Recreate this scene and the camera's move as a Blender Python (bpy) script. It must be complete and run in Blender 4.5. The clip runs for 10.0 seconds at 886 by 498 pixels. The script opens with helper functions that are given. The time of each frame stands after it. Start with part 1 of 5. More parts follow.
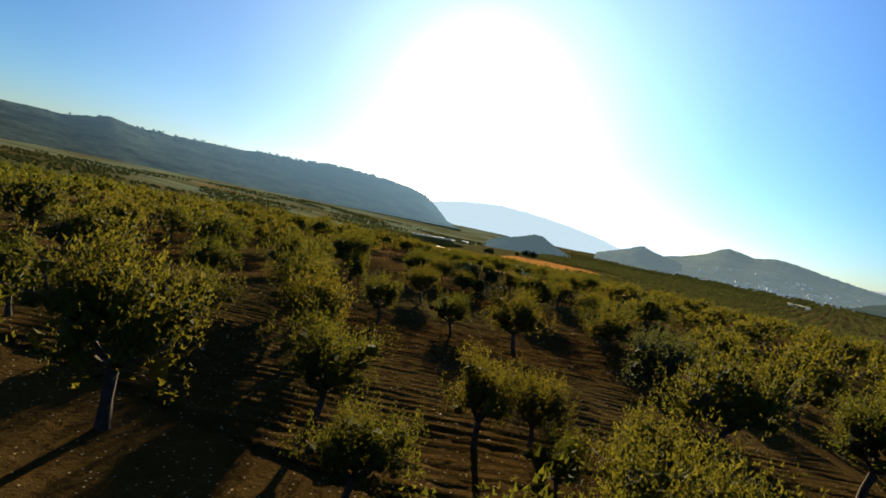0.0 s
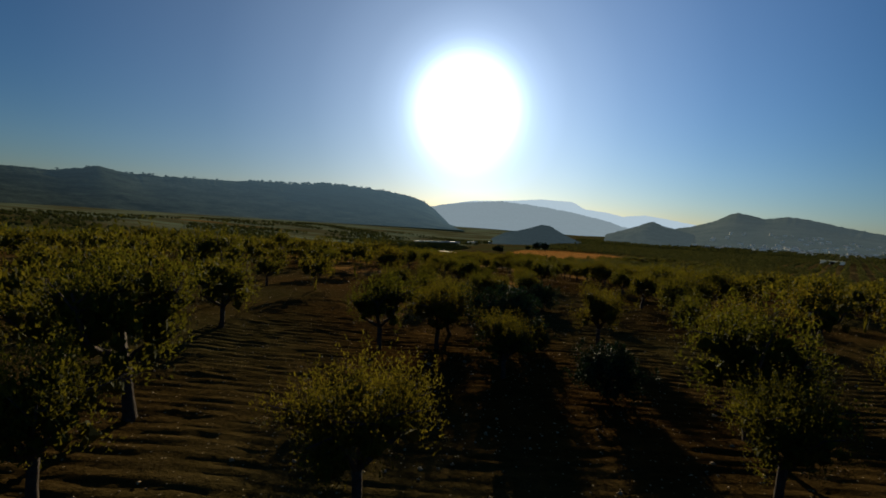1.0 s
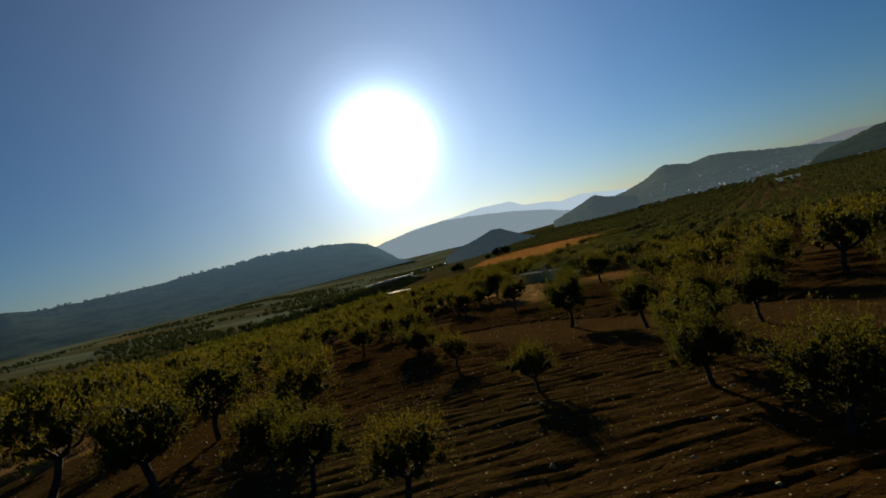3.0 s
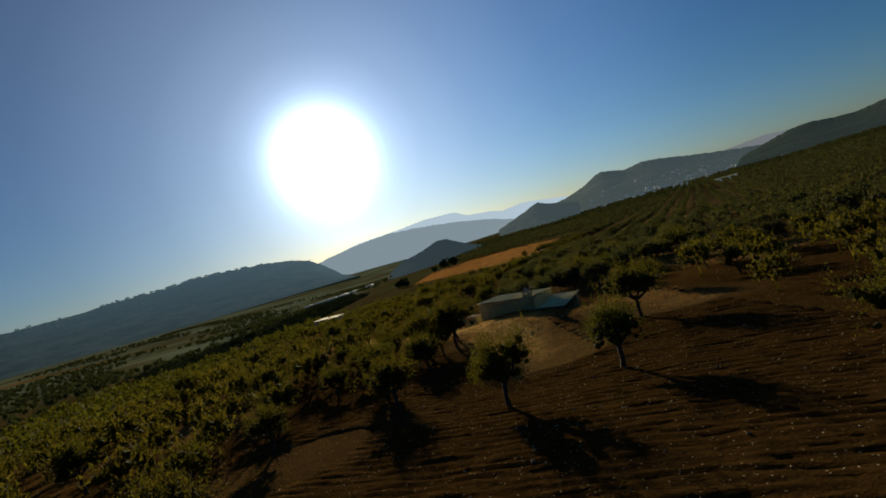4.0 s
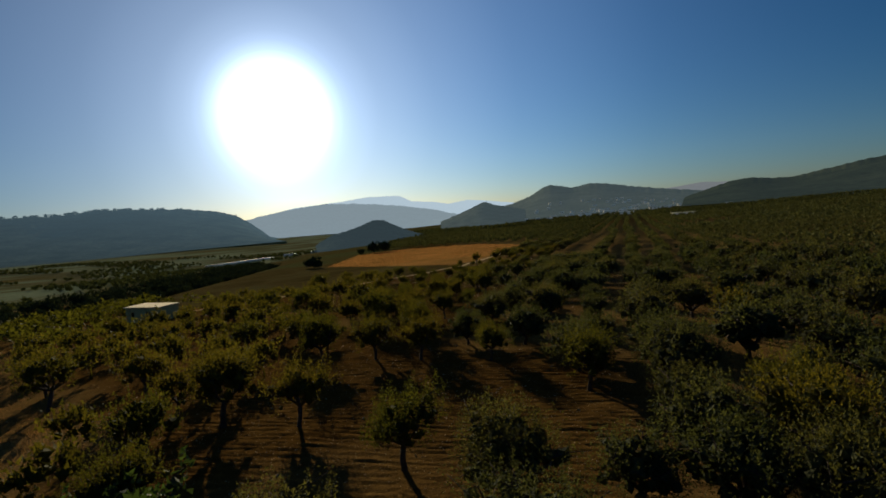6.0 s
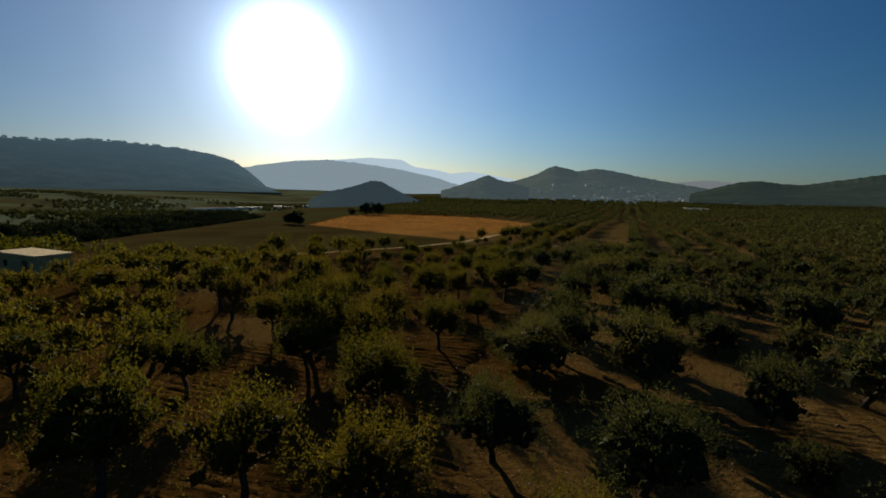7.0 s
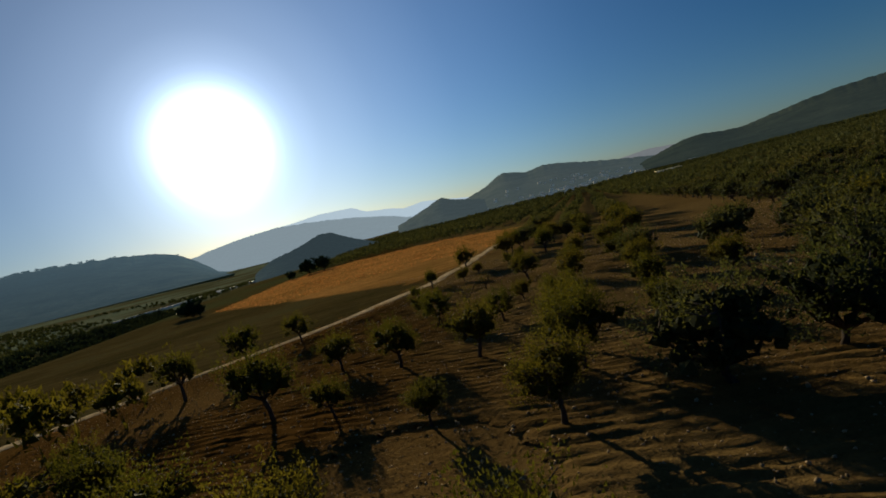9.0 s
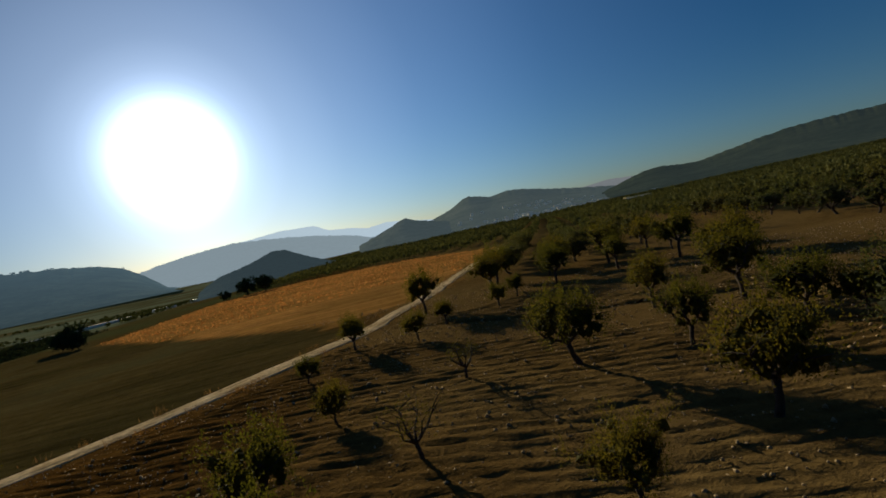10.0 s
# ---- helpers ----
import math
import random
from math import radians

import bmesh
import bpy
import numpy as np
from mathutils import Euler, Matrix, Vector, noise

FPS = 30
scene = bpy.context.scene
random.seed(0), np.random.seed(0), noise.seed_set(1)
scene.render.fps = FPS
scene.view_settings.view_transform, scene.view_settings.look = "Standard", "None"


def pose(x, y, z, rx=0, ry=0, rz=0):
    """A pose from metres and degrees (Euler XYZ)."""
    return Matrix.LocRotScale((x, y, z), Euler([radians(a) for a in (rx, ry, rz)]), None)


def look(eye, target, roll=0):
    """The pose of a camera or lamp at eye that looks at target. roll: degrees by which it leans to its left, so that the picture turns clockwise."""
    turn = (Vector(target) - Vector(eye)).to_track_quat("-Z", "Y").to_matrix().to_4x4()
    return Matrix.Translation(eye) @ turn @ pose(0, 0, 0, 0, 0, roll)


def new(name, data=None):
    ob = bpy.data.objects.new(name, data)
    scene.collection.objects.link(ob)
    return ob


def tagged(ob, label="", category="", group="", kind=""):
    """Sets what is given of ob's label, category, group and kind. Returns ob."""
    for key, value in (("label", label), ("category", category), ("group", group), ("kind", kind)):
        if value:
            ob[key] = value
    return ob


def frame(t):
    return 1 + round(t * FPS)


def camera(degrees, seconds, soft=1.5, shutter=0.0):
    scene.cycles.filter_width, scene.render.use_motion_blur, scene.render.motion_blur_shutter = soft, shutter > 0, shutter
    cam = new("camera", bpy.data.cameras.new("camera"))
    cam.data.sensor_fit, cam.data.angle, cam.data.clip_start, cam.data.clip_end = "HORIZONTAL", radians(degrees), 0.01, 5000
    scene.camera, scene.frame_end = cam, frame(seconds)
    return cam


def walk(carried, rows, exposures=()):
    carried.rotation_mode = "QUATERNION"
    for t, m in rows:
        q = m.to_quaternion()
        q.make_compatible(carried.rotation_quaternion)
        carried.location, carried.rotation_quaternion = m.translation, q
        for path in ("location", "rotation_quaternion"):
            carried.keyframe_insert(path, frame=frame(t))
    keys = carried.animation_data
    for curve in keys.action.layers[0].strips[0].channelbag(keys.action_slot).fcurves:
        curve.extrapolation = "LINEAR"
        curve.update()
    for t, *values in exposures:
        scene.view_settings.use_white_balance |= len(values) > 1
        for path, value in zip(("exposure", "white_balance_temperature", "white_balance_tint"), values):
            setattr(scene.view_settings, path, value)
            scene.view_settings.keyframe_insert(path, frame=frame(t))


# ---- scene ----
cam = camera(82.7, 10.0, soft=1.7)
PATH = [
    (0.0, 32.39, -132.08, 14.61, 85.83, -11.70, 19.75),
    (0.2, 30.49, -125.97, 14.26, 86.96, -8.75, 19.62),
    (0.5, 27.55, -117.06, 13.74, 87.32, -4.63, 19.71),
    (0.7, 25.58, -111.23, 13.39, 86.92, -4.12, 20.01),
    (1.0, 22.68, -102.55, 12.81, 86.27, -3.87, 19.87),
    (1.5, 18.31, -87.96, 11.63, 84.83, -1.75, 19.97),
    (1.7, 16.53, -82.15, 11.14, 85.81, 0.32, 19.19),
    (2.0, 13.92, -73.52, 10.52, 87.60, 9.79, 18.41),
    (2.2, 12.27, -67.87, 10.35, 89.21, 16.60, 17.83),
    (2.5, 9.95, -59.57, 10.24, 89.36, 16.14, 14.95),
    (2.7, 8.55, -54.10, 10.20, 89.38, 17.51, 15.73),
    (3.0, 6.64, -46.24, 10.13, 89.07, 13.30, 13.84),
    (3.2, 5.47, -41.32, 10.05, 89.72, 12.51, 11.71),
    (4.3, 0.54, -5.73, 9.16, 88.37, 15.51, 6.52),
    (4.5, 0.00, 0.00, 9.00, 88.01, 13.94, 5.46),
    (4.9, -0.80, 11.14, 8.61, 88.29, 9.39, 3.42),
    (5.0, -0.88, 14.03, 8.49, 88.40, 8.43, 2.86),
    (5.2, -1.14, 19.81, 8.25, 88.35, 8.63, 2.07),
    (5.5, -1.32, 27.82, 8.00, 88.27, 8.29, 1.77),
    (5.7, -1.48, 33.04, 7.91, 87.49, 6.30, 1.11),
    (6.8, -3.04, 61.52, 6.85, 83.73, 1.79, 0.68),
    (7.0, -2.95, 67.09, 6.22, 82.82, -1.96, 0.78),
    (7.2, -2.89, 73.21, 5.48, 82.08, -3.38, 0.13),
    (7.5, -2.78, 82.82, 4.35, 84.01, -0.00, -0.00),
    (7.7, -2.62, 88.88, 3.78, 84.83, 3.55, -0.63),
    (8.0, -2.35, 97.64, 3.10, 86.14, 6.28, -1.09),
    (8.2, -2.24, 103.09, 2.81, 87.38, 5.85, -0.80),
    (8.5, -1.98, 111.16, 2.39, 86.91, 4.62, -1.81),
    (8.7, -1.61, 116.86, 1.90, 86.68, 6.59, -2.29),
    (9.0, -0.91, 125.41, 1.11, 85.82, 13.35, -4.24),
    (9.2, -0.46, 130.89, 0.64, 85.78, 17.32, -5.09),
    (9.5, 0.33, 138.86, 0.00, 86.48, 15.42, -6.00),
    (9.7, 0.96, 144.00, -0.38, 87.08, 12.77, -6.82),
    (10.0, 2.12, 151.42, -0.86, 87.46, 11.27, -8.41),
]
walk(cam, [(t, pose(*p)) for t, *p in PATH], exposures=[(t, v - 0.40, 4620, 5) for t, v in ((0.0, 1.5), (0.1, 0.9), (0.2, 0.35), (0.4, 0.05), (1.0, 0.0), (10.0, 0.0))])

# ---- light ----
SUN_AZ, SUN_EL = -18.0, 12.0
SUN_DIR = Vector((math.sin(radians(SUN_AZ)) * math.cos(radians(SUN_EL)),
                  math.cos(radians(SUN_AZ)) * math.cos(radians(SUN_EL)), math.sin(radians(SUN_EL))))
world = bpy.data.worlds.new("world")
scene.world = world
world.use_nodes = True
wn, wl = world.node_tree.nodes, world.node_tree.links
wn.clear()
sky = wn.new("ShaderNodeTexSky")
sky.sky_type, sky.sun_disc = "NISHITA", False
sky.sun_elevation, sky.sun_rotation = radians(SUN_EL), radians(SUN_AZ)
sky.air_density, sky.dust_density, sky.ozone_density, sky.altitude = 1.0, 0.42, 2.4, 300
bg = wn.new("ShaderNodeBackground")
bg.inputs["Strength"].default_value = 0.058
# the glow of the low sun in the haze round it
co = wn.new("ShaderNodeTexCoord")
dot = wn.new("ShaderNodeVectorMath")
dot.operation = "DOT_PRODUCT"
dot.inputs[1].default_value = SUN_DIR
split, low, high, most, join = (wn.new(k) for k in ("ShaderNodeSeparateXYZ", "ShaderNodeMath", "ShaderNodeMath", "ShaderNodeMath", "ShaderNodeCombineXYZ"))
norm = wn.new("ShaderNodeVectorMath")
norm.operation = "NORMALIZE"
# the glare reaches further down, where the haze is thick
low.operation, high.operation, most.operation = "MULTIPLY_ADD", "MULTIPLY_ADD", "MAXIMUM"
wl.new(co.outputs["Generated"], split.inputs[0])
for node, k in ((low, 0.93), (high, 0.97)):
    wl.new(split.outputs["Z"], node.inputs[0])
    node.inputs[1].default_value, node.inputs[2].default_value = k, SUN_DIR.z * (1 - k)
wl.new(low.outputs[0], most.inputs[0])
wl.new(high.outputs[0], most.inputs[1])
wl.new(split.outputs["X"], join.inputs["X"])
wl.new(split.outputs["Y"], join.inputs["Y"])
wl.new(most.outputs[0], join.inputs["Z"])
wl.new(join.outputs[0], norm.inputs[0])
wl.new(norm.outputs[0], dot.inputs[0])
ramp = wn.new("ShaderNodeValToRGB")
cr = ramp.color_ramp
cr.interpolation = "B_SPLINE"


def cosd(a):
    return math.cos(radians(a))


GLOW = ((60.0, 0.0), (40.0, 0.014), (26.0, 0.040), (17.0, 0.074), (11.0, 0.112), (8.4, 0.16), (6.7, 0.235), (5.3, 0.45), (3.6, 0.95))
span = wn.new("ShaderNodeMapRange")
span.inputs["From Min"].default_value, span.inputs["From Max"].default_value = cosd(60), 1.0
wl.new(dot.outputs["Value"], span.inputs["Value"])
wl.new(span.outputs["Result"], ramp.inputs["Fac"])
for i, (a, v) in enumerate(GLOW):
    e = cr.elements[i] if i < 2 else cr.elements.new(0.5)
for i, (a, v) in enumerate(GLOW):
    cr.elements[i].position = min(1.0, (cosd(a) - cosd(60)) / (1 - cosd(60)) + i * 1e-5)
    cr.elements[i].color = (v, v * 0.93, v * 0.86, 1)
glow = wn.new("ShaderNodeBackground")
glow.inputs["Strength"].default_value = 2.9
wl.new(ramp.outputs["Color"], glow.inputs["Color"])
both = wn.new("ShaderNodeAddShader")
wout = wn.new("ShaderNodeOutputWorld")
tone = wn.new("ShaderNodeHueSaturation")
tone.inputs["Saturation"].default_value = 1.22
wl.new(sky.outputs["Color"], tone.inputs["Color"])
# sky tone brightest east of the sun, dimmer elsewhere, standing in for lens falloff
east = wn.new("ShaderNodeVectorMath")
east.operation = "DOT_PRODUCT"
east.inputs[1].default_value = (math.cos(radians(SUN_AZ)), -math.sin(radians(SUN_AZ)), 0)
wl.new(co.outputs["Generated"], east.inputs[0])
half = wn.new("ShaderNodeMath")
half.operation = "MULTIPLY_ADD"
half.inputs[1].default_value, half.inputs[2].default_value = 0.5, 0.5
wl.new(east.outputs["Value"], half.inputs[0])
thick = wn.new("ShaderNodeValToRGB")
thick.color_ramp.interpolation = "B_SPLINE"
SKY_FALLOFF = ((-1.0, 0.68), (-0.6, 0.58), (-0.3, 0.55), (0.0, 0.70), (0.25, 1.0), (0.5, 1.0), (0.72, 0.74), (1.0, 0.68))
while len(thick.color_ramp.elements) < len(SKY_FALLOFF):
    thick.color_ramp.elements.new(0.5)
for e, (p, v) in zip(thick.color_ramp.elements, SKY_FALLOFF):
    e.position, e.color = (p + 1) / 2, (v, v, v, 1)
wl.new(half.outputs[0], thick.inputs["Fac"])
air = wn.new("ShaderNodeMix")
air.data_type, air.blend_type = "RGBA", "MULTIPLY"
air.inputs["Factor"].default_value = 1.0
wl.new(tone.outputs["Color"], air.inputs["A"])
wl.new(thick.outputs["Color"], air.inputs["B"])
wl.new(air.outputs["Result"], bg.inputs["Color"])
wl.new(bg.outputs[0], both.inputs[0])
wl.new(glow.outputs[0], both.inputs[1])
wl.new(both.outputs[0], wout.inputs["Surface"])

sun = new("sun", bpy.data.lights.new("sun", "SUN"))
sun.data.energy, sun.data.angle, sun.data.color = 8.6, radians(0.6), (1.0, 0.66, 0.28)
sun.matrix_world = look(tuple(SUN_DIR * 200), (0, 0, 0))


# ---- materials ----
def material(name, rough=0.9, spec=0.3):
    m = bpy.data.materials.new(name)
    m.use_nodes = True
    b = m.node_tree.nodes["Principled BSDF"]
    b.inputs["Roughness"].default_value = rough
    b.inputs["Specular IOR Level"].default_value = spec
    return m, m.node_tree.nodes, m.node_tree.links, b


def noise_tex(nodes, links, scale, detail=5, rough=0.6, vector=None):
    n = nodes.new("ShaderNodeTexNoise")
    n.inputs["Scale"].default_value, n.inputs["Detail"].default_value, n.inputs["Roughness"].default_value = scale, detail, rough
    if vector:
        links.new(vector, n.inputs["Vector"])
    return n


def ramp_node(nodes, links, fac, stops):
    r = nodes.new("ShaderNodeValToRGB")
    while len(r.color_ramp.elements) < len(stops):
        r.color_ramp.elements.new(0.5)
    for e, (p, c) in zip(r.color_ramp.elements, stops):
        e.position, e.color = p, (*c, 1)
    links.new(fac, r.inputs["Fac"])
    return r


def mix_node(nodes, links, fac, a, b, kind="MIX"):
    m = nodes.new("ShaderNodeMix")
    m.data_type, m.blend_type = "RGBA", kind
    for sock, v in ((m.inputs["Factor"], fac), (m.inputs["A"], a), (m.inputs["B"], b)):
        if isinstance(v, bpy.types.NodeSocket):
            links.new(v, sock)
        elif isinstance(v, tuple):
            sock.default_value = (*v, 1)
        else:
            sock.default_value = v
    return m.outputs["Result"]


def bump_node(nodes, links, height, b, strength=0.6, dist=0.05, after=None):
    n = nodes.new("ShaderNodeBump")
    n.inputs["Strength"].default_value, n.inputs["Distance"].default_value = strength, dist
    links.new(height, n.inputs["Height"])
    if after:
        links.new(after, n.inputs["Normal"])
    if b:
        links.new(n.outputs["Normal"], b.inputs["Normal"])
    return n.outputs["Normal"]


def plain(name, dark, light, scale=6.0, rough=0.9, bump=0.02, spec=0.3, fine=40.0, metal=0.0):
    """A two-scale mottled surface."""
    m, n, l, b = material(name, rough, spec)
    co = n.new("ShaderNodeTexCoord").outputs["Object"]
    big = noise_tex(n, l, scale, 6, 0.65, co)
    small = noise_tex(n, l, fine, 4, 0.6, co)
    c = ramp_node(n, l, big.outputs["Fac"], ((0.3, dark), (0.7, light))).outputs["Color"]
    d = ramp_node(n, l, small.outputs["Fac"], ((0.3, (0.72, 0.72, 0.72)), (0.7, (1.15, 1.15, 1.15)))).outputs["Color"]
    l.new(mix_node(n, l, 1.0, c, d, "MULTIPLY"), b.inputs["Base Color"])
    b.inputs["Metallic"].default_value = metal
    bump_node(n, l, small.outputs["Fac"], b, 0.7, bump)
    return m


def leaf_material(name, dark, light, glowing, share=0.45, rough=0.7, gloss=0.12):
    """Leaves: dull above, letting light through from behind."""
    m, n, l, b = material(name, rough, gloss)
    geo = n.new("ShaderNodeNewGeometry")
    info = n.new("ShaderNodeObjectInfo")
    c = ramp_node(n, l, geo.outputs["Random Per Island"], ((0.0, dark), (1.0, light))).outputs["Color"]
    tint = ramp_node(n, l, info.outputs["Random"], ((0.0, (0.78, 0.85, 0.8)), (0.5, (1, 1, 1)), (1.0, (1.22, 1.08, 0.85)))).outputs["Color"]
    c = mix_node(n, l, 1.0, c, tint, "MULTIPLY")
    l.new(c, b.inputs["Base Color"])
    t = n.new("ShaderNodeBsdfTranslucent")
    l.new(mix_node(n, l, 1.0, c, glowing, "MULTIPLY"), t.inputs["Color"])
    mx = n.new("ShaderNodeMixShader")
    mx.inputs["Fac"].default_value = share
    l.new(b.outputs[0], mx.inputs[1])
    l.new(t.outputs[0], mx.inputs[2])
    l.new(mx.outputs[0], n["Material Output"].inputs["Surface"])
    return m


def ground_material():
    """Stony red-brown tilth with furrows, dry grass, ploughed and stubble fields by the cover laid on the sheet."""
    m, n, l, b = material("earth", 1.0, 0.0)
    co = n.new("ShaderNodeTexCoord").outputs["Object"]
    cover = n.new("ShaderNodeVertexColor")
    cover.layer_name = "cover"
    sep = n.new("ShaderNodeSeparateColor")
    l.new(cover.outputs["Color"], sep.inputs["Color"])
    grass, tilled, stubble = sep.outputs["Red"], sep.outputs["Green"], sep.outputs["Blue"]
    green = cover.outputs["Alpha"]
    big = noise_tex(n, l, 0.12, 6, 0.6, co)
    mid = noise_tex(n, l, 1.3, 6, 0.65, co)
    fine = noise_tex(n, l, 9.0, 5, 0.7, co)
    grit = n.new("ShaderNodeTexVoronoi")
    grit.inputs["Scale"].default_value = 5.0
    l.new(co, grit.inputs["Vector"])
    lay = n.new("ShaderNodeVertexColor")
    lay.layer_name = "haze_and_soil"
    lsep = n.new("ShaderNodeSeparateColor")
    l.new(lay.outputs["Color"], lsep.inputs["Color"])
    dark_tilth = lsep.outputs["Blue"]
    soil = ramp_node(n, l, mid.outputs["Fac"], ((0.25, (0.039, 0.020, 0.0034)), (0.55, (0.072, 0.039, 0.0076)), (0.8, (0.119, 0.071, 0.0143)))).outputs["Color"]
    soil = mix_node(n, l, ramp_node(n, l, big.outputs["Fac"], ((0.42, (0, 0, 0)), (0.62, (0.302, 0.302, 0.1966)))).outputs["Color"], soil, (0.091, 0.056, 0.0134))
    stones = ramp_node(n, l, grit.outputs["Distance"], ((0.10, (1, 1, 1)), (0.16, (0, 0, 0)))).outputs["Color"]
    soil = mix_node(n, l, stones, soil, (0.270, 0.210, 0.112))
    soil = mix_node(n, l, dark_tilth, soil, mix_node(n, l, mid.outputs["Fac"], (0.016, 0.009, 0.002), (0.054, 0.030, 0.007)))
    soil = mix_node(n, l, stones, soil, (0.27, 0.21, 0.11))
    dry = ramp_node(n, l, fine.outputs["Fac"], ((0.3, (0.084, 0.052, 0.016)), (0.7, (0.196, 0.130, 0.039)))).outputs["Color"]
    plough = ramp_node(n, l, mid.outputs["Fac"], ((0.3, (0.056, 0.042, 0.013)), (0.75, (0.090, 0.070, 0.023)))).outputs["Color"]
    stub = ramp_node(n, l, mid.outputs["Fac"], ((0.3, (0.235, 0.121, 0.025)), (0.75, (0.360, 0.206, 0.048)))).outputs["Color"]
    herb = ramp_node(n, l, mid.outputs["Fac"], ((0.3, (0.038, 0.044, 0.013)), (0.75, (0.090, 0.088, 0.031)))).outputs["Color"]
    c = mix_node(n, l, grass, soil, dry)
    c = mix_node(n, l, lsep.outputs["Green"], c, mix_node(n, l, mid.outputs["Fac"], (0.062, 0.042, 0.011), (0.20, 0.138, 0.046)))
    fm = n.new("ShaderNodeMapping")
    fm.inputs["Rotation"].default_value, fm.inputs["Scale"].default_value = (0, 0, radians(31)), (0.05, 0.7, 0.4)
    l.new(co, fm.inputs["Vector"])
    streak = noise_tex(n, l, 1.0, 5, 0.7, fm.outputs[0])
    patch = noise_tex(n, l, 0.06, 4, 0.6, co)
    wear = mix_node(n, l, 1.0, ramp_node(n, l, streak.outputs["Fac"], ((0.3, (0.62, 0.62, 0.62)), (0.7, (1.3, 1.3, 1.3)))).outputs["Color"], ramp_node(n, l, patch.outputs["Fac"], ((0.35, (0.72, 0.76, 0.72)), (0.65, (1.2, 1.15, 1.1)))).outputs["Color"], "MULTIPLY")
    plough = mix_node(n, l, 1.0, plough, wear, "MULTIPLY")
    stub = mix_node(n, l, 1.0, stub, wear, "MULTIPLY")
    plough = mix_node(n, l, ramp_node(n, l, patch.outputs["Fac"], ((0.5, (0, 0, 0)), (0.66, (0.7, 0.7, 0.7)))).outputs["Color"], plough, (0.062, 0.060, 0.022))
    c = mix_node(n, l, tilled, c, plough)
    c = mix_node(n, l, stubble, c, stub)
    c = mix_node(n, l, green, c, herb)
    # grey-green paling of the valley's base colour, in place of haze
    c = mix_node(n, l, lsep.outputs["Red"], c, mix_node(n, l, big.outputs["Fac"], (0.115, 0.150, 0.090), (0.225, 0.262, 0.165)))
    # trodden ochre dust of the yard
    c = mix_node(n, l, lay.outputs["Alpha"], c, ramp_node(n, l, mid.outputs["Fac"], ((0.3, (0.20, 0.112, 0.024)), (0.7, (0.46, 0.28, 0.075)))).outputs["Color"])
    c = mix_node(n, l, 1.0, c, ramp_node(n, l, fine.outputs["Fac"], ((0.3, (0.75, 0.75, 0.75)), (0.7, (1.15, 1.15, 1.15)))).outputs["Color"], "MULTIPLY")
    l.new(c, b.inputs["Base Color"])
    # furrows run across the slope
    mp = n.new("ShaderNodeMapping")
    mp.inputs["Rotation"].default_value = (0, 0, radians(-4))
    l.new(co, mp.inputs["Vector"])
    wave = n.new("ShaderNodeTexWave")
    wave.bands_direction = "Y"
    for k, v in (("Scale", 0.74), ("Distortion", 3.2), ("Detail", 4.0), ("Detail Scale", 0.5)):
        wave.inputs[k].default_value = v
    l.new(mp.outputs[0], wave.inputs["Vector"])
    patchy = ramp_node(n, l, noise_tex(n, l, 0.22, 3, 0.6, co).outputs["Fac"], ((0.38, (0.12, 0.12, 0.12)), (0.62, (1, 1, 1)))).outputs["Color"]
    n1 = bump_node(n, l, mix_node(n, l, 1.0, wave.outputs["Color"], patchy, "MULTIPLY"), None, 0.15, 0.05)
    n2 = bump_node(n, l, mid.outputs["Fac"], None, 0.5, 0.22, n1)
    n3 = bump_node(n, l, fine.outputs["Fac"], None, 0.7, 0.06, n2)
    bump_node(n, l, stones, b, 0.5, 0.05, n3)
    return m


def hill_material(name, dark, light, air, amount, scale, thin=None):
    """A slope of the distant backdrop; the haze before it is put in as emission."""
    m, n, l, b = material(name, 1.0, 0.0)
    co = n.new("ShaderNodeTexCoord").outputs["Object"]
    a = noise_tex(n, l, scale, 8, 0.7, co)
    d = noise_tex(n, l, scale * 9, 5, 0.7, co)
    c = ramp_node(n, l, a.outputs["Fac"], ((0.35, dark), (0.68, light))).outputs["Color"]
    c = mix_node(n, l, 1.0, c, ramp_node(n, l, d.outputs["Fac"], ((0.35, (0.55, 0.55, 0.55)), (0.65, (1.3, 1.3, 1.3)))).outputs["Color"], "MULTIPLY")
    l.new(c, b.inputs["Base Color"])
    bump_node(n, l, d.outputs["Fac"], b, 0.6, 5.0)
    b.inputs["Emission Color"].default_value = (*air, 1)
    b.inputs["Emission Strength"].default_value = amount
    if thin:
        # the haze emission weakens at the end of the ridge that lies away from the sun
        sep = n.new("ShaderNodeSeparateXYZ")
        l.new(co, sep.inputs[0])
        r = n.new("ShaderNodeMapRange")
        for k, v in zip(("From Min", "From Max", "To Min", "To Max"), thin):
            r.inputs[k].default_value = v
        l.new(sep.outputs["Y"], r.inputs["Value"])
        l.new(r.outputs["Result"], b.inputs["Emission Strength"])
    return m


EARTH = ground_material()
ALMOND = leaf_material("almond leaves", (0.031, 0.034, 0.004), (0.062, 0.062, 0.008), (2.8, 2.4, 0.42), 0.33, 0.8, 0.04)
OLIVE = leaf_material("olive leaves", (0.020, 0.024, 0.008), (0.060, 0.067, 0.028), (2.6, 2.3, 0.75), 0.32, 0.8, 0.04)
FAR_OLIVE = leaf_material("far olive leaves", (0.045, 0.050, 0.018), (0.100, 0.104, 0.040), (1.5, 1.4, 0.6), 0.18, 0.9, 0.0)
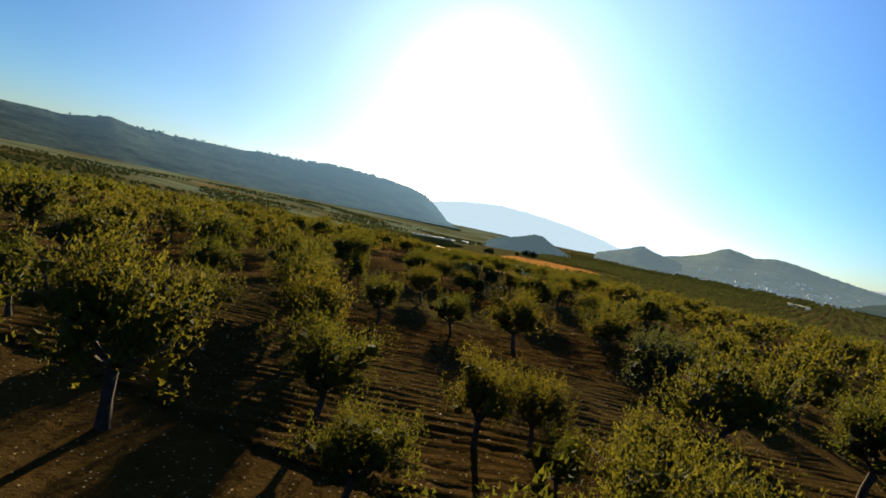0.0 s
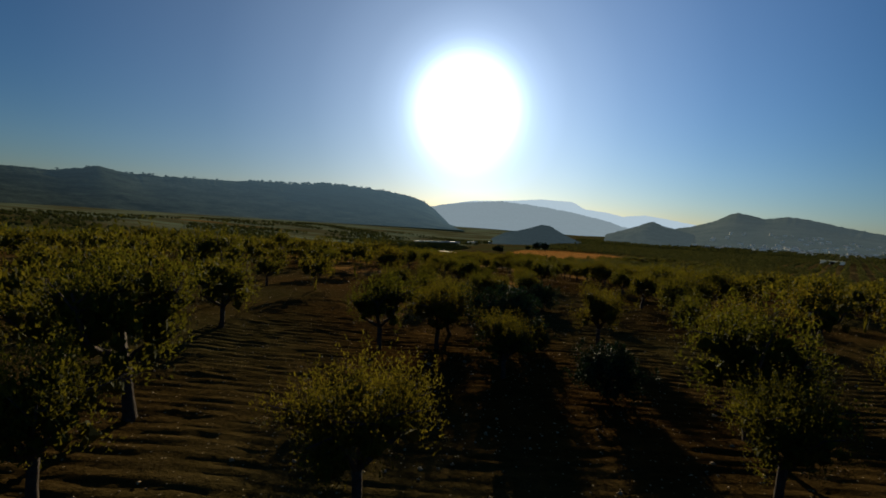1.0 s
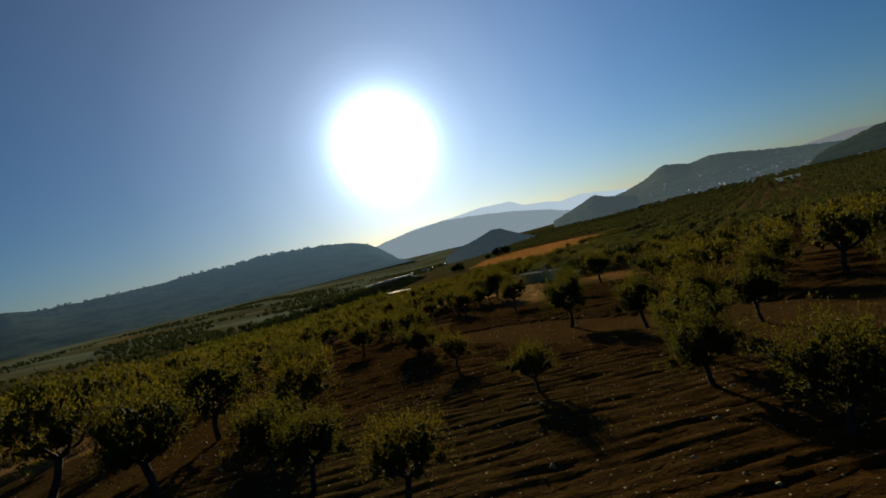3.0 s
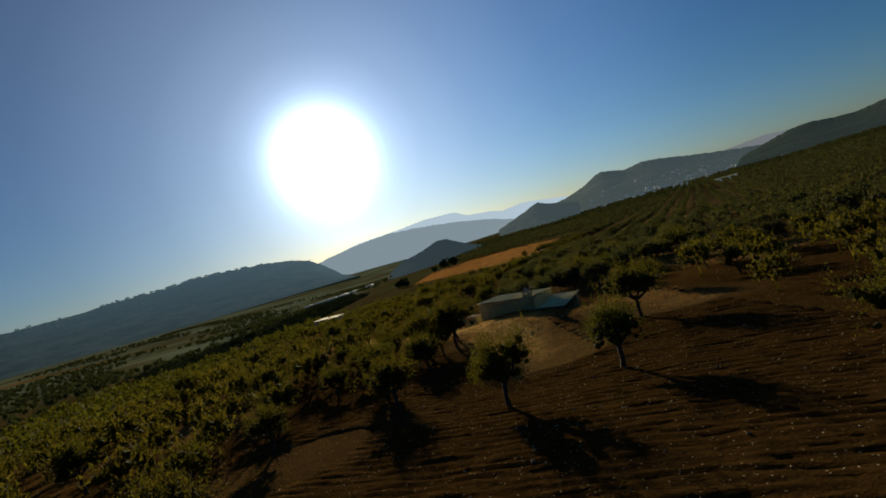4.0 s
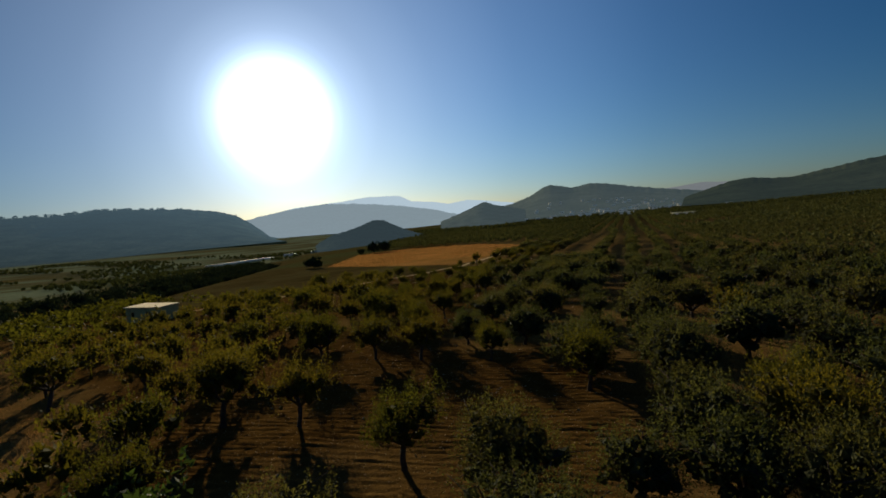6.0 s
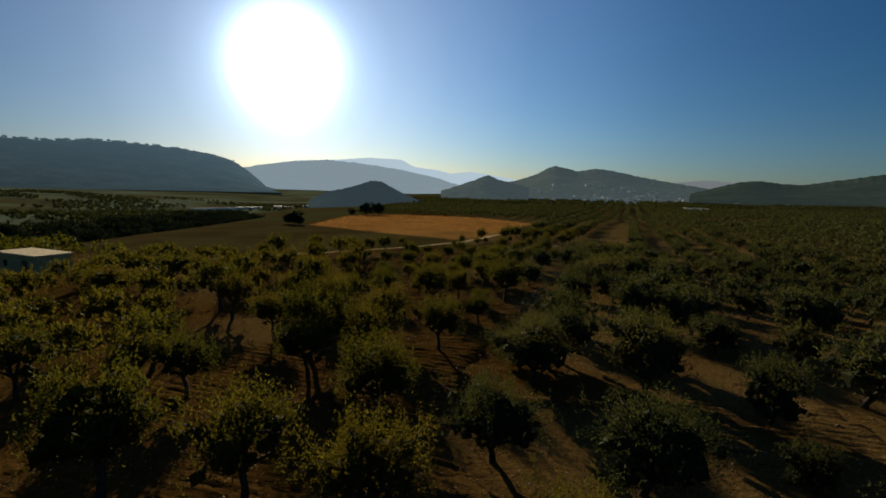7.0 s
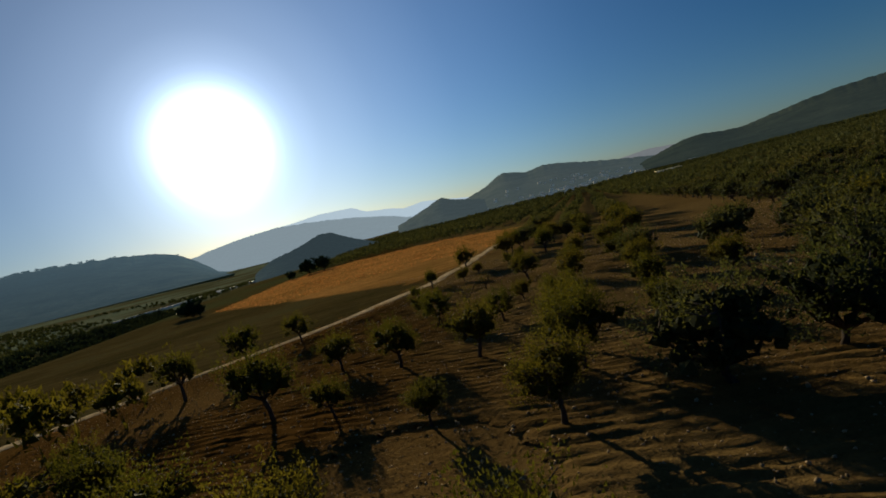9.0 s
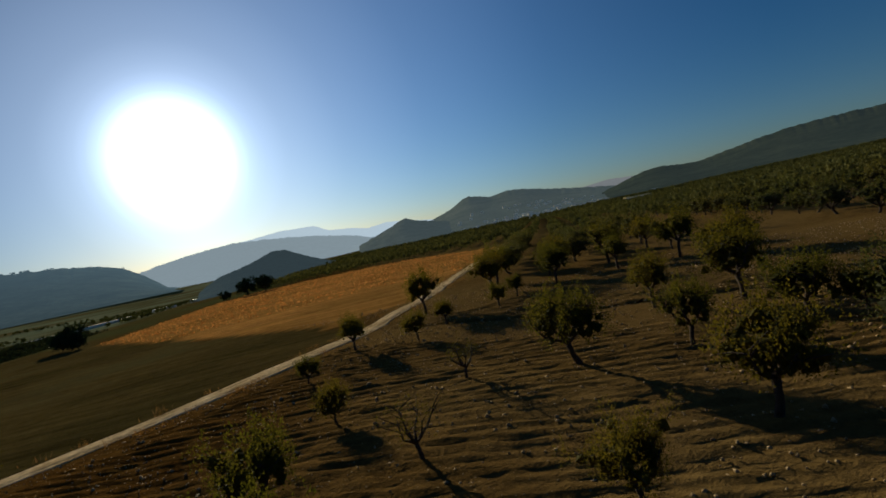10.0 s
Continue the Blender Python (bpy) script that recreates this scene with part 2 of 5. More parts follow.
CAROB = leaf_material("dark glossy leaves", (0.013, 0.021, 0.008), (0.035, 0.052, 0.020), (1.3, 1.5, 0.7), 0.08, 0.68, 0.04)
SCRUB = leaf_material("dark scrub", (0.018, 0.026, 0.013), (0.040, 0.052, 0.028), (1.3, 1.3, 0.7), 0.1, 0.9, 0.0)
FIG = leaf_material("fig leaves", (0.016, 0.024, 0.006), (0.044, 0.056, 0.015), (2.0, 2.2, 0.7), 0.3)
STRAW = leaf_material("dry grass", (0.13, 0.078, 0.022), (0.27, 0.165, 0.050), (1.3, 1.1, 0.8), 0.35)
STUBBLE_STRAW = leaf_material("cut straw", (0.24, 0.12, 0.03), (0.46, 0.27, 0.08), (1.2, 1.0, 0.6), 0.3, 0.9, 0.0)
BARK = plain("bark", (0.030, 0.022, 0.016), (0.085, 0.065, 0.048), 5.0, 0.95, 0.03, 0.1)
TRACK = plain("track dust", (0.20, 0.115, 0.026), (0.52, 0.33, 0.095), 0.7, 1.0, 0.05, 0.0, 5.0)
PALE = plain("pale gravel", (0.32, 0.235, 0.105), (0.72, 0.57, 0.32), 0.5, 1.0, 0.05, 0.0, 4.0)
STONE = plain("field stone", (0.20, 0.145, 0.07), (0.44, 0.335, 0.18), 3.0, 0.95, 0.03, 0.1)
LIME = plain("weathered limewash", (0.36, 0.31, 0.12), (0.56, 0.49, 0.21), 1.6, 0.92, 0.012, 0.2, 22.0)
SHEET = plain("weathered fibre cement", (0.46, 0.40, 0.17), (0.84, 0.74, 0.38), 1.2, 0.8, 0.006, 0.2, 30.0)
CLAY = plain("old clay tile", (0.40, 0.28, 0.12), (0.70, 0.54, 0.27), 2.5, 0.85, 0.01, 0.3, 30.0)
TIMBER = plain("grey timber", (0.06, 0.05, 0.04), (0.14, 0.115, 0.09), 5.0, 0.9, 0.01, 0.2)
# near-black stands in for the shade inside openings, windows and the hut
DARK = plain("painted recess shade", (0.008, 0.008, 0.008), (0.02, 0.018, 0.016), 5.0, 0.95, 0.01, 0.1)
IRON = plain("rusty iron", (0.07, 0.045, 0.03), (0.16, 0.10, 0.06), 9.0, 0.7, 0.006, 0.4, metal=0.6)
FILM = plain("greenhouse sheeting", (0.58, 0.50, 0.36), (0.80, 0.70, 0.52), 0.2, 0.6, 0.004, 0.15, 3.0)
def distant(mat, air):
    """Far things, given an emission that stands in for haze, like the hills they stand on."""
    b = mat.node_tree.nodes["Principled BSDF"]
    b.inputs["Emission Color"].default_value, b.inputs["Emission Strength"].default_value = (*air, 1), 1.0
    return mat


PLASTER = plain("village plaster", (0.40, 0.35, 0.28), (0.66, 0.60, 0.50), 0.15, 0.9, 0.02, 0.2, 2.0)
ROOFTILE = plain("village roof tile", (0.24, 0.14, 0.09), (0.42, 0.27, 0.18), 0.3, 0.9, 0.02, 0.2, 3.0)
# village walls and roofs glow faintly in place of haze before them
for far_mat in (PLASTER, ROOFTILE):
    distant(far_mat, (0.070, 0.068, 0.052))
# fourth value of each hill: haze colour, given off as emission
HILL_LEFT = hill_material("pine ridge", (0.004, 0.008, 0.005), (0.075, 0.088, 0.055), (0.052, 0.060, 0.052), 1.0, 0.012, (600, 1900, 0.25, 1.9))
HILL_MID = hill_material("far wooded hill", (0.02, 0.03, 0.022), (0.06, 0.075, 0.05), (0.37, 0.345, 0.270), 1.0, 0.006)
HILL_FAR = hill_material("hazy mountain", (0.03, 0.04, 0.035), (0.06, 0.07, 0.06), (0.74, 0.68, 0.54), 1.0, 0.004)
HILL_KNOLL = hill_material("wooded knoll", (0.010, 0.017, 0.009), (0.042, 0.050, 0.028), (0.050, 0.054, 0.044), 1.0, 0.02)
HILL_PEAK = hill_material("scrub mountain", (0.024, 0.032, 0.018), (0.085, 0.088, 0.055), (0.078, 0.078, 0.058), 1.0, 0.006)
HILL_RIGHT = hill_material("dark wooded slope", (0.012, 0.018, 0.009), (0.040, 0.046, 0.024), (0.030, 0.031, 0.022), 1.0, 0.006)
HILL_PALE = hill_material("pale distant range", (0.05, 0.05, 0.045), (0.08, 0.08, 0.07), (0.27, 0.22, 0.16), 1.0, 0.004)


# ---- small building blocks ----
def mesh_of(name, verts, faces, mats, smooth_faces=False):
    me = bpy.data.meshes.new(name)
    me.from_pydata([tuple(map(float, v)) for v in verts], [], [tuple(map(int, f)) for f in faces])
    for m in mats if isinstance(mats, (list, tuple)) else [mats]:
        me.materials.append(m)
    if smooth_faces:
        me.polygons.foreach_set("use_smooth", [True] * len(me.polygons))
    me.update()
    return me


def leaf_mesh(name, corners, mat):
    """A mesh of loose triangles (or quads) from an (n, 3, 3) array."""
    corners = np.asarray(corners, np.float32)
    n, k = corners.shape[:2]
    me = bpy.data.meshes.new(name)
    me.vertices.add(k * n)
    me.vertices.foreach_set("co", corners.ravel())
    me.loops.add(k * n)
    me.loops.foreach_set("vertex_index", np.arange(k * n, dtype=np.int32))
    me.polygons.add(n)
    me.polygons.foreach_set("loop_start", np.arange(0, k * n, k, dtype=np.int32))
    me.materials.append(mat)
    me.update(calc_edges=True)
    return me


def part(name, bm, mat, parent, label="", at=None):
    """Links a bmesh (or a mesh) as one mesh object under a thing or part."""
    if isinstance(bm, bmesh.types.BMesh):
        me = bpy.data.meshes.new(name)
        bm.to_mesh(me)
        bm.free()
        me.materials.append(mat)
    else:
        me = bm
    ob = new(name, me)
    ob.parent = parent
    if at is not None:
        ob.matrix_basis = at
    return tagged(ob, label)


def thing(name, m, label, category, group="", kind=""):
    ob = new(name)
    ob.matrix_basis = m
    ob.empty_display_size = 0.2
    return tagged(ob, label, category, group, kind)


def box(bm, x0, y0, z0, x1, y1, z1, bevel=0.0):
    r = bmesh.ops.create_cube(bm, size=1)
    vs = r["verts"]
    bmesh.ops.scale(bm, vec=(x1 - x0, y1 - y0, z1 - z0), verts=vs)
    bmesh.ops.translate(bm, vec=((x0 + x1) / 2, (y0 + y1) / 2, (z0 + z1) / 2), verts=vs)
    if bevel:
        es = list({e for v in vs for e in v.link_edges})
        bmesh.ops.bevel(bm, geom=es, offset=bevel, segments=2, affect="EDGES")
    return bm


def boxes(*rows, bevel=0.0):
    bm = bmesh.new()
    for r in rows:
        box(bm, *r, bevel=bevel)
    return bm


# ---- the ground ----
GY = (-700, -200, -130, -100, -60, -40, -25, -10, 5, 24, 45, 70, 90, 120, 140, 165, 185, 212, 285, 400, 600, 800, 1200, 2200, 5000)
GZ = (30, 11, 8, 7, 5.9, 5, 4, 2.7, 1.2, -0.5, -1.4, -2.8, -3.6, -5, -5.6, -6.4, -7, -7.6, -9.7, -12.2, -14.6, -18.5, -24, -30, -34)


def smooth(a, b, v):
    s = np.clip((np.asarray(v, float) - a) / (b - a), 0, 1)
    return s * s * (3 - 2 * s)


def gz(x, y):
    """The height of the ground."""
    x, y = np.asarray(x, float), np.asarray(y, float)
    z = sum(np.interp(y + d, GY, GZ) for d in (-9, -3, 3, 9)) / 4
    lx = np.maximum(-x, 0)
    down = smooth(10, 90, y)
    z = z - (0.012 + 0.022 * down) * np.minimum(lx, 130) - 0.035 * (1 - down) * np.clip(lx - 35, 0, 95)
    z = z - 0.03 * np.clip(lx - 130, 0, 130) * smooth(-50, 200, y) + 0.02 * np.clip(lx - 350, 0, 220)
    # the floor of the valley lies lower, towards the greenhouses
    z = z - 4.2 * np.exp(-((x + 225) / 125) ** 2) * smooth(330, 520, y) * smooth(1500, 900, y)
    z = z + 0.012 * np.clip(x, 0, 400) + 0.02 * np.clip(x - 400, 0, 2000) * smooth(2500, 900, y)
    u = lx - 98 - 0.10 * (y - 150)
    z = z - 5.0 * np.exp(-((u - 10) / 13) ** 2) * smooth(90, 170, y) * smooth(520, 380, y)
    # level yard and bank round the hut
    z = z + 1.0 * np.exp(-(((x + 1) / 7) ** 2 + ((y - 37) / 6) ** 2)) - 0.7 * np.exp(-(((x - 6.5) / 3) ** 2 + ((y - 41) / 5) ** 2))
    z = z + 0.55 * np.exp(-(((x - 1.5) / 6) ** 2 + ((y - 31.5) / 4.5) ** 2))
    # a low straight terrace edge between the stony almond land and the olives
    past = x - np.interp(y, (94, 100, 105.7, 119.2, 126), (-1.2, 0.9, 3.1, 7.9, 10.2))
    z = z + 0.24 * smooth(0.06, -0.06, past) * smooth(-9, -2, past) * smooth(94, 98, y) * smooth(126, 120, y)
    return z + 0.10 * np.sin(x * 0.31 + 1.7 * np.sin(y * 0.13)) * np.cos(y * 0.23)


TRACK_A = ((-62, 139), (-45, 150), (-32, 159), (-20, 166.7), (-13, 172.6), (-8.4, 177.6), (-4, 182), (0.3, 187), (6.5, 200.5), (14, 222), (22.5, 243.5), (34, 275), (45, 302), (62, 340))
TRACK_B = ((-120, 150), (-75, 113), (-59, 98.5), (-44, 82), (-31, 67.5), (-18.5, 52), (-9.3, 42), (-4.4, 36.4), (-2.0, 33.2), (-0.6, 29.5), (0.3, 25.5), (1.0, 21.5), (1.5, 18))
STUBBLE = ((-59, 268), (-38, 239), (-18, 213.5), (-1.5, 194.5), (5, 200.5), (12.5, 222), (21, 243.5), (32.5, 275), (36, 290), (15, 345), (-32, 386), (-50, 396), (-64, 372))
PLOUGH = ((-44, 150.5), (-31, 160.5), (-19.5, 168.5), (-12.5, 174), (-7.5, 179.5), (-2.5, 185.5), (0.5, 190.5), (-1.5, 194.5), (-18, 213.5), (-38, 239), (-59, 268), (-72, 300), (-102, 305), (-104, 240), (-92, 185), (-62, 147))


LANE = ((4.9, 110), (5.5, 112.3), (8.2, 120.7), (12.8, 134.6), (20.7, 155.7), (37.9, 200.6), (60, 262), (95, 360))
YELLOW = ((-600, 440), (-470, 415), (-400, 470), (-430, 500), (-560, 480))


def inside(x, y, poly):
    x, y = np.asarray(x, float), np.asarray(y, float)
    hit = np.zeros(np.broadcast(x, y).shape, bool)
    for (x0, y0), (x1, y1) in zip(poly, poly[1:] + poly[:1]):
        cut = ((y0 > y) != (y1 > y)) & (x < (x1 - x0) * (y - y0) / (y1 - y0 + 1e-9) + x0)
        hit ^= cut
    return hit


def line_distance(x, y, line):
    x, y = np.asarray(x, float), np.asarray(y, float)
    best = np.full(np.broadcast(x, y).shape, 1e9)
    for (x0, y0), (x1, y1) in zip(line, line[1:]):
        dx, dy = x1 - x0, y1 - y0
        s = np.clip(((x - x0) * dx + (y - y0) * dy) / (dx * dx + dy * dy), 0, 1)
        best = np.minimum(best, np.hypot(x - x0 - s * dx, y - y0 - s * dy))
    return best


def wobble(x, y, size, seed=0.0):
    """A cheap smooth random field between -1 and 1."""
    x, y = np.asarray(x, float) / size, np.asarray(y, float) / size
    return (np.sin(x * 1.7 + 2.1 * np.sin(y * 0.9 + seed) + seed) + np.sin(y * 2.3 + 1.7 * np.sin(x * 1.3 - seed)) + np.sin((x + y) * 1.1 + seed * 3)) / 3


# grassy spots: x, y, radius
# uncut grass along the edge of a tilled strip
GRASS_BANK = tuple((8 + 6.6 * k / 8, -42.3 - 7.2 * k / 8 + 0.25 * math.sin(k * 2.1), 0.85) for k in range(9))
DRY_SPOTS = GRASS_BANK + ((-6, -48, 3), (9.6, -64, 2), (11, -72, 2.5), (-10.4, -44, 3.5), (-33, -22, 6), (-22, -26, 4), (10.5, 33, 4.5), (7.5, 30, 2.5), (13.5, 27, 3), (27, 44, 5), (14, 66, 4), (-29, 61, 5), (-26, 67, 5), (-40, 70, 7), (-8, 53.5, 2.5), (36, 184, 6), (43, 199, 8), (57, 187, 8), (62, 208, 12), (74, 238, 12))
LEFT_FIELDS = ((-44, 153), (-20, 168), (0, 188), (12, 220), (40, 290), (47, 303), (24, 338), (-46, 414), (-100, 414), (-112, 300), (-112, 230), (-94, 180), (-62, 149))


def axis_lines(lo, hi, step, far_lo, far_hi):
    near = np.arange(lo, hi + step / 2, step)
    out_hi, out_lo, d = [hi], [lo], step
    while out_hi[-1] < far_hi:
        d *= 1.12
        out_hi.append(out_hi[-1] + d)
    d = step
    while out_lo[-1] > far_lo:
        d *= 1.12
        out_lo.append(out_lo[-1] - d)
    return np.concatenate([out_lo[:0:-1], near, out_hi[1:]])


def cover_of(x, y):
    """How much dry grass, plough land, stubble and green growth covers a place."""
    grass = (0.15 + 0.4 * smooth(0, 30, y)) * smooth(0.25, 0.8, wobble(x, y, 9, 1.0))
    for sx, sy, sr in DRY_SPOTS:
        grass = np.maximum(grass, smooth(1.25, 0.6, np.hypot(x - sx, y - sy) / sr + 0.25 * wobble(x, y, 2.2, sx)))
    for sx, sy, sr in ((-2.5, 31, 5), (0, 25, 4)):
        grass = np.maximum(grass, 0.8 * smooth(1.3, 0.5, np.hypot(x - sx, y - sy) / sr + 0.25 * wobble(x, y, 1.8, sx)))
    grass = np.maximum(grass, 0.55 * smooth(5.0, 3.4, line_distance(x, y, TRACK_B) + 0.8 * wobble(x, y, 2.5)))
    # dry weeds and bare pale earth between the olives
    grove = smooth(0, 5, x - 2 - 0.06 * (y - 70) - 3 * np.sin(y * 0.11)) * smooth(44, 52, y) * smooth(150, 128, y)
    grass = np.maximum(grass, grove * (0.62 + 0.3 * wobble(x, y, 4, 6.0)))
    wob = 3 * wobble(x, y, 5, 3.0)
    tilled = inside(x + wob * 0.4, y + wob * 0.4, PLOUGH).astype(float)
    stub = inside(x + wob * 0.3, y + wob * 0.3, STUBBLE).astype(float)
    # fields far off in the valley
    far = smooth(150, 260, np.hypot(x, y - 80))
    patch = wobble(np.round((x * 0.9 + y * 0.3) / 70) * 70, np.round((y * 0.9 - x * 0.3) / 45) * 45, 31, 5.0)
    green = far * (0.55 + 0.45 * smooth(-0.6, 0.3, patch)) * (1 - tilled) * (1 - stub) * (1 - 0.75 * smooth(-70, -20, x) * smooth(760, 600, y))
    stub = np.maximum(stub, far * (patch < -0.8) * 0.35)
    stub = np.maximum(stub, inside(x, y, YELLOW).astype(float))
    # paler grass tone on the valley floor stands in for haze over it
    valley_haze = 0.5 * smooth(115, 150, -x) * smooth(90, 160, y) * (0.7 + 0.3 * wobble(x, y, 38, 2.0))
    weeds = smooth(-10, -45, y) * (0.15 + 0.3 * wobble(x, y, 7, 9.0)) * (1 - grass)
    green = np.maximum(green, weeds * (1 - far))
    return np.stack([np.maximum(grass * (1 - far), valley_haze), tilled, stub, green * (1 - 0.7 * valley_haze)], 1).astype(np.float32)


def lay_haze_and_soil(me, verts):
    """Valley field strips, paled in place of haze, and the dry stony land past the almonds."""
    x, y = verts[:, 0].astype(float), verts[:, 1].astype(float)
    u, v = x * 0.84 + y * 0.54, y * 0.84 - x * 0.54
    strip = np.sin(np.floor(v / 34) * 12.9898 + np.floor(u / (90 + 40 * np.sin(np.floor(v / 34)))) * 78.233)
    valley = smooth(118, 140, -x - 0.1 * (y - 150)) * smooth(150, 340, y)
    # how far each field strip is paled to stand for haze
    pale = valley * np.where(strip > -0.25, 0.6 + 0.2 * strip, 0.18) * (np.abs(v / 34 - np.round(v / 34)) > 0.06)
    pale = np.where(inside(x, y, YELLOW), 0, pale)
    stony = smooth(118, 134, y + 6 * wobble(x, y, 9, 2.0)) * smooth(-6, 6, x + 3 * wobble(x, y, 6, 4.0)) * smooth(640, 430, y) * (0.75 + 0.25 * wobble(x, y, 6, 7.0))
    stony = np.maximum(stony, 0.4 * smooth(2.6, 1.2, line_distance(x, y, LANE) + 0.5 * wobble(x, y, 1.7, 2.0)))
    yard = smooth(1.15, 0.75, np.hypot((x + 12) / 11, (y - 48) / 7.5) + 0.15 * wobble(x, y, 2.0, 3.0))
    dust = 0.85 * smooth(1.15, 0.55, np.hypot((x + 1.0) / 4.6, (y - 31) / 5.5) + 0.22 * wobble(x, y, 1.6, 5.0))
    dust = np.maximum(dust, 0.4 * smooth(1.1, 0.5, np.hypot((x + 12) / 8, (y - 46) / 4) + 0.2 * wobble(x, y, 2.0, 3.0)))
    dust = np.maximum(dust, 0.5 * smooth(1.1, 0.5, np.hypot((x - 0.6) / 2.0, (y - 22) / 6) + 0.25 * wobble(x, y, 1.3, 8.0)))
    col = np.stack([np.clip(pale, 0, 1), np.clip(np.maximum(stony, yard), 0, 1), 0.85 * smooth(44, 28, y + 5 * wobble(x, y, 11, 6.0)) * smooth(-34, -22, x), np.clip(dust, 0, 1)], 1).astype(np.float32)
    at = me.color_attributes.new("haze_and_soil", "FLOAT_COLOR", "POINT")
    at.data.foreach_set("color", col.ravel())


def build_ground():
    xs, ys = axis_lines(-80, 75, 1.25, -4900, 4900), axis_lines(-145, 235, 1.25, -1500, 4900)
    gx, gy = np.meshgrid(xs, ys)
    z = gz(gx, gy)
    near = smooth(160, 60, np.abs(gx)) * smooth(330, 220, gy)
    z = z + near * 0.05 * wobble(gx, gy, 1.3, 2.0)
    for tr in (TRACK_A, TRACK_B):
        z = z - 0.03 * smooth(3.2, 1.6, line_distance(gx, gy, tr))
    verts = np.stack([gx, gy, z], -1).reshape(-1, 3)
    nx, ny = len(xs), len(ys)
    i = np.arange((ny - 1) * (nx - 1))
    a = (i // (nx - 1)) * nx + i % (nx - 1)
    faces = np.stack([a, a + 1, a + nx + 1, a + nx], 1)
    me = bpy.data.meshes.new("ground")
    me.vertices.add(len(verts))
    me.vertices.foreach_set("co", verts.astype(np.float32).ravel())
    me.loops.add(4 * len(faces))
    me.loops.foreach_set("vertex_index", faces.astype(np.int32).ravel())
    me.polygons.add(len(faces))
    me.polygons.foreach_set("loop_start", np.arange(0, 4 * len(faces), 4, dtype=np.int32))
    me.polygons.foreach_set("use_smooth", np.ones(len(faces), bool))
    me.materials.append(EARTH)
    me.update(calc_edges=True)
    lay_haze_and_soil(me, verts)
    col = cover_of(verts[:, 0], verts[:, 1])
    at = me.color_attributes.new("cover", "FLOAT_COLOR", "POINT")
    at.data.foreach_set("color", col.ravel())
    tagged(new("ground", me), "stony red-brown tilled earth under an orchard, with dry grass", "ground", kind="structure")


def build_track(line, width, mat, label):
    """A dirt track laid just above the sheet, with two wheel ruts and ragged edges."""
    pts = []
    for (x0, y0), (x1, y1) in zip(line, line[1:]):
        k = max(1, int(math.hypot(x1 - x0, y1 - y0) / 0.8))
        pts += [(x0 + (x1 - x0) * i / k, y0 + (y1 - y0) * i / k) for i in range(k)]
    pts = np.array(pts + [line[-1]])
    for _ in range(6):
        pts[1:-1] = (pts[:-2] + 2 * pts[1:-1] + pts[2:]) / 4
    tang = np.gradient(pts, axis=0)
    tang /= np.linalg.norm(tang, axis=1)[:, None]
    side = np.stack([-tang[:, 1], tang[:, 0]], 1)
    across = np.array((-1.0, -0.82, -0.66, -0.5, -0.34, -0.15, 0.15, 0.34, 0.5, 0.66, 0.82, 1.0))
    dz = np.array((-0.16, 0.02, 0.04, -0.02, 0.03, 0.06, 0.06, 0.03, -0.02, 0.04, 0.02, -0.16))
    rng = np.random.default_rng(4)
    verts = []
    for k, (p, s) in enumerate(zip(pts, side)):
        ease = min(1.0, 0.1 + min(k, len(pts) - 1 - k) * 0.07)
        w = (0.4 + 0.6 * ease) * width / 2 * (1 + 0.14 * math.sin(k * 0.17 + math.sin(k * 0.05)) + 0.07 * math.sin(k * 0.61) + 0.06 * rng.standard_normal())
        for a, d in zip(across, dz):
            q = p + s * a * w * (1 + (0.12 * rng.standard_normal() if abs(a) == 1 else 0))
            verts.append((q[0], q[1], float(gz(*q)) - 0.02 + d - 0.2 * (1 - ease)))
    n = len(across)
    faces = [(i * n + j, i * n + j + 1, (i + 1) * n + j + 1, (i + 1) * n + j) for i in range(len(pts) - 1) for j in range(n - 1)]
    tagged(new("road", mesh_of("road", verts, faces, mat, True)), label, "road", kind="structure")


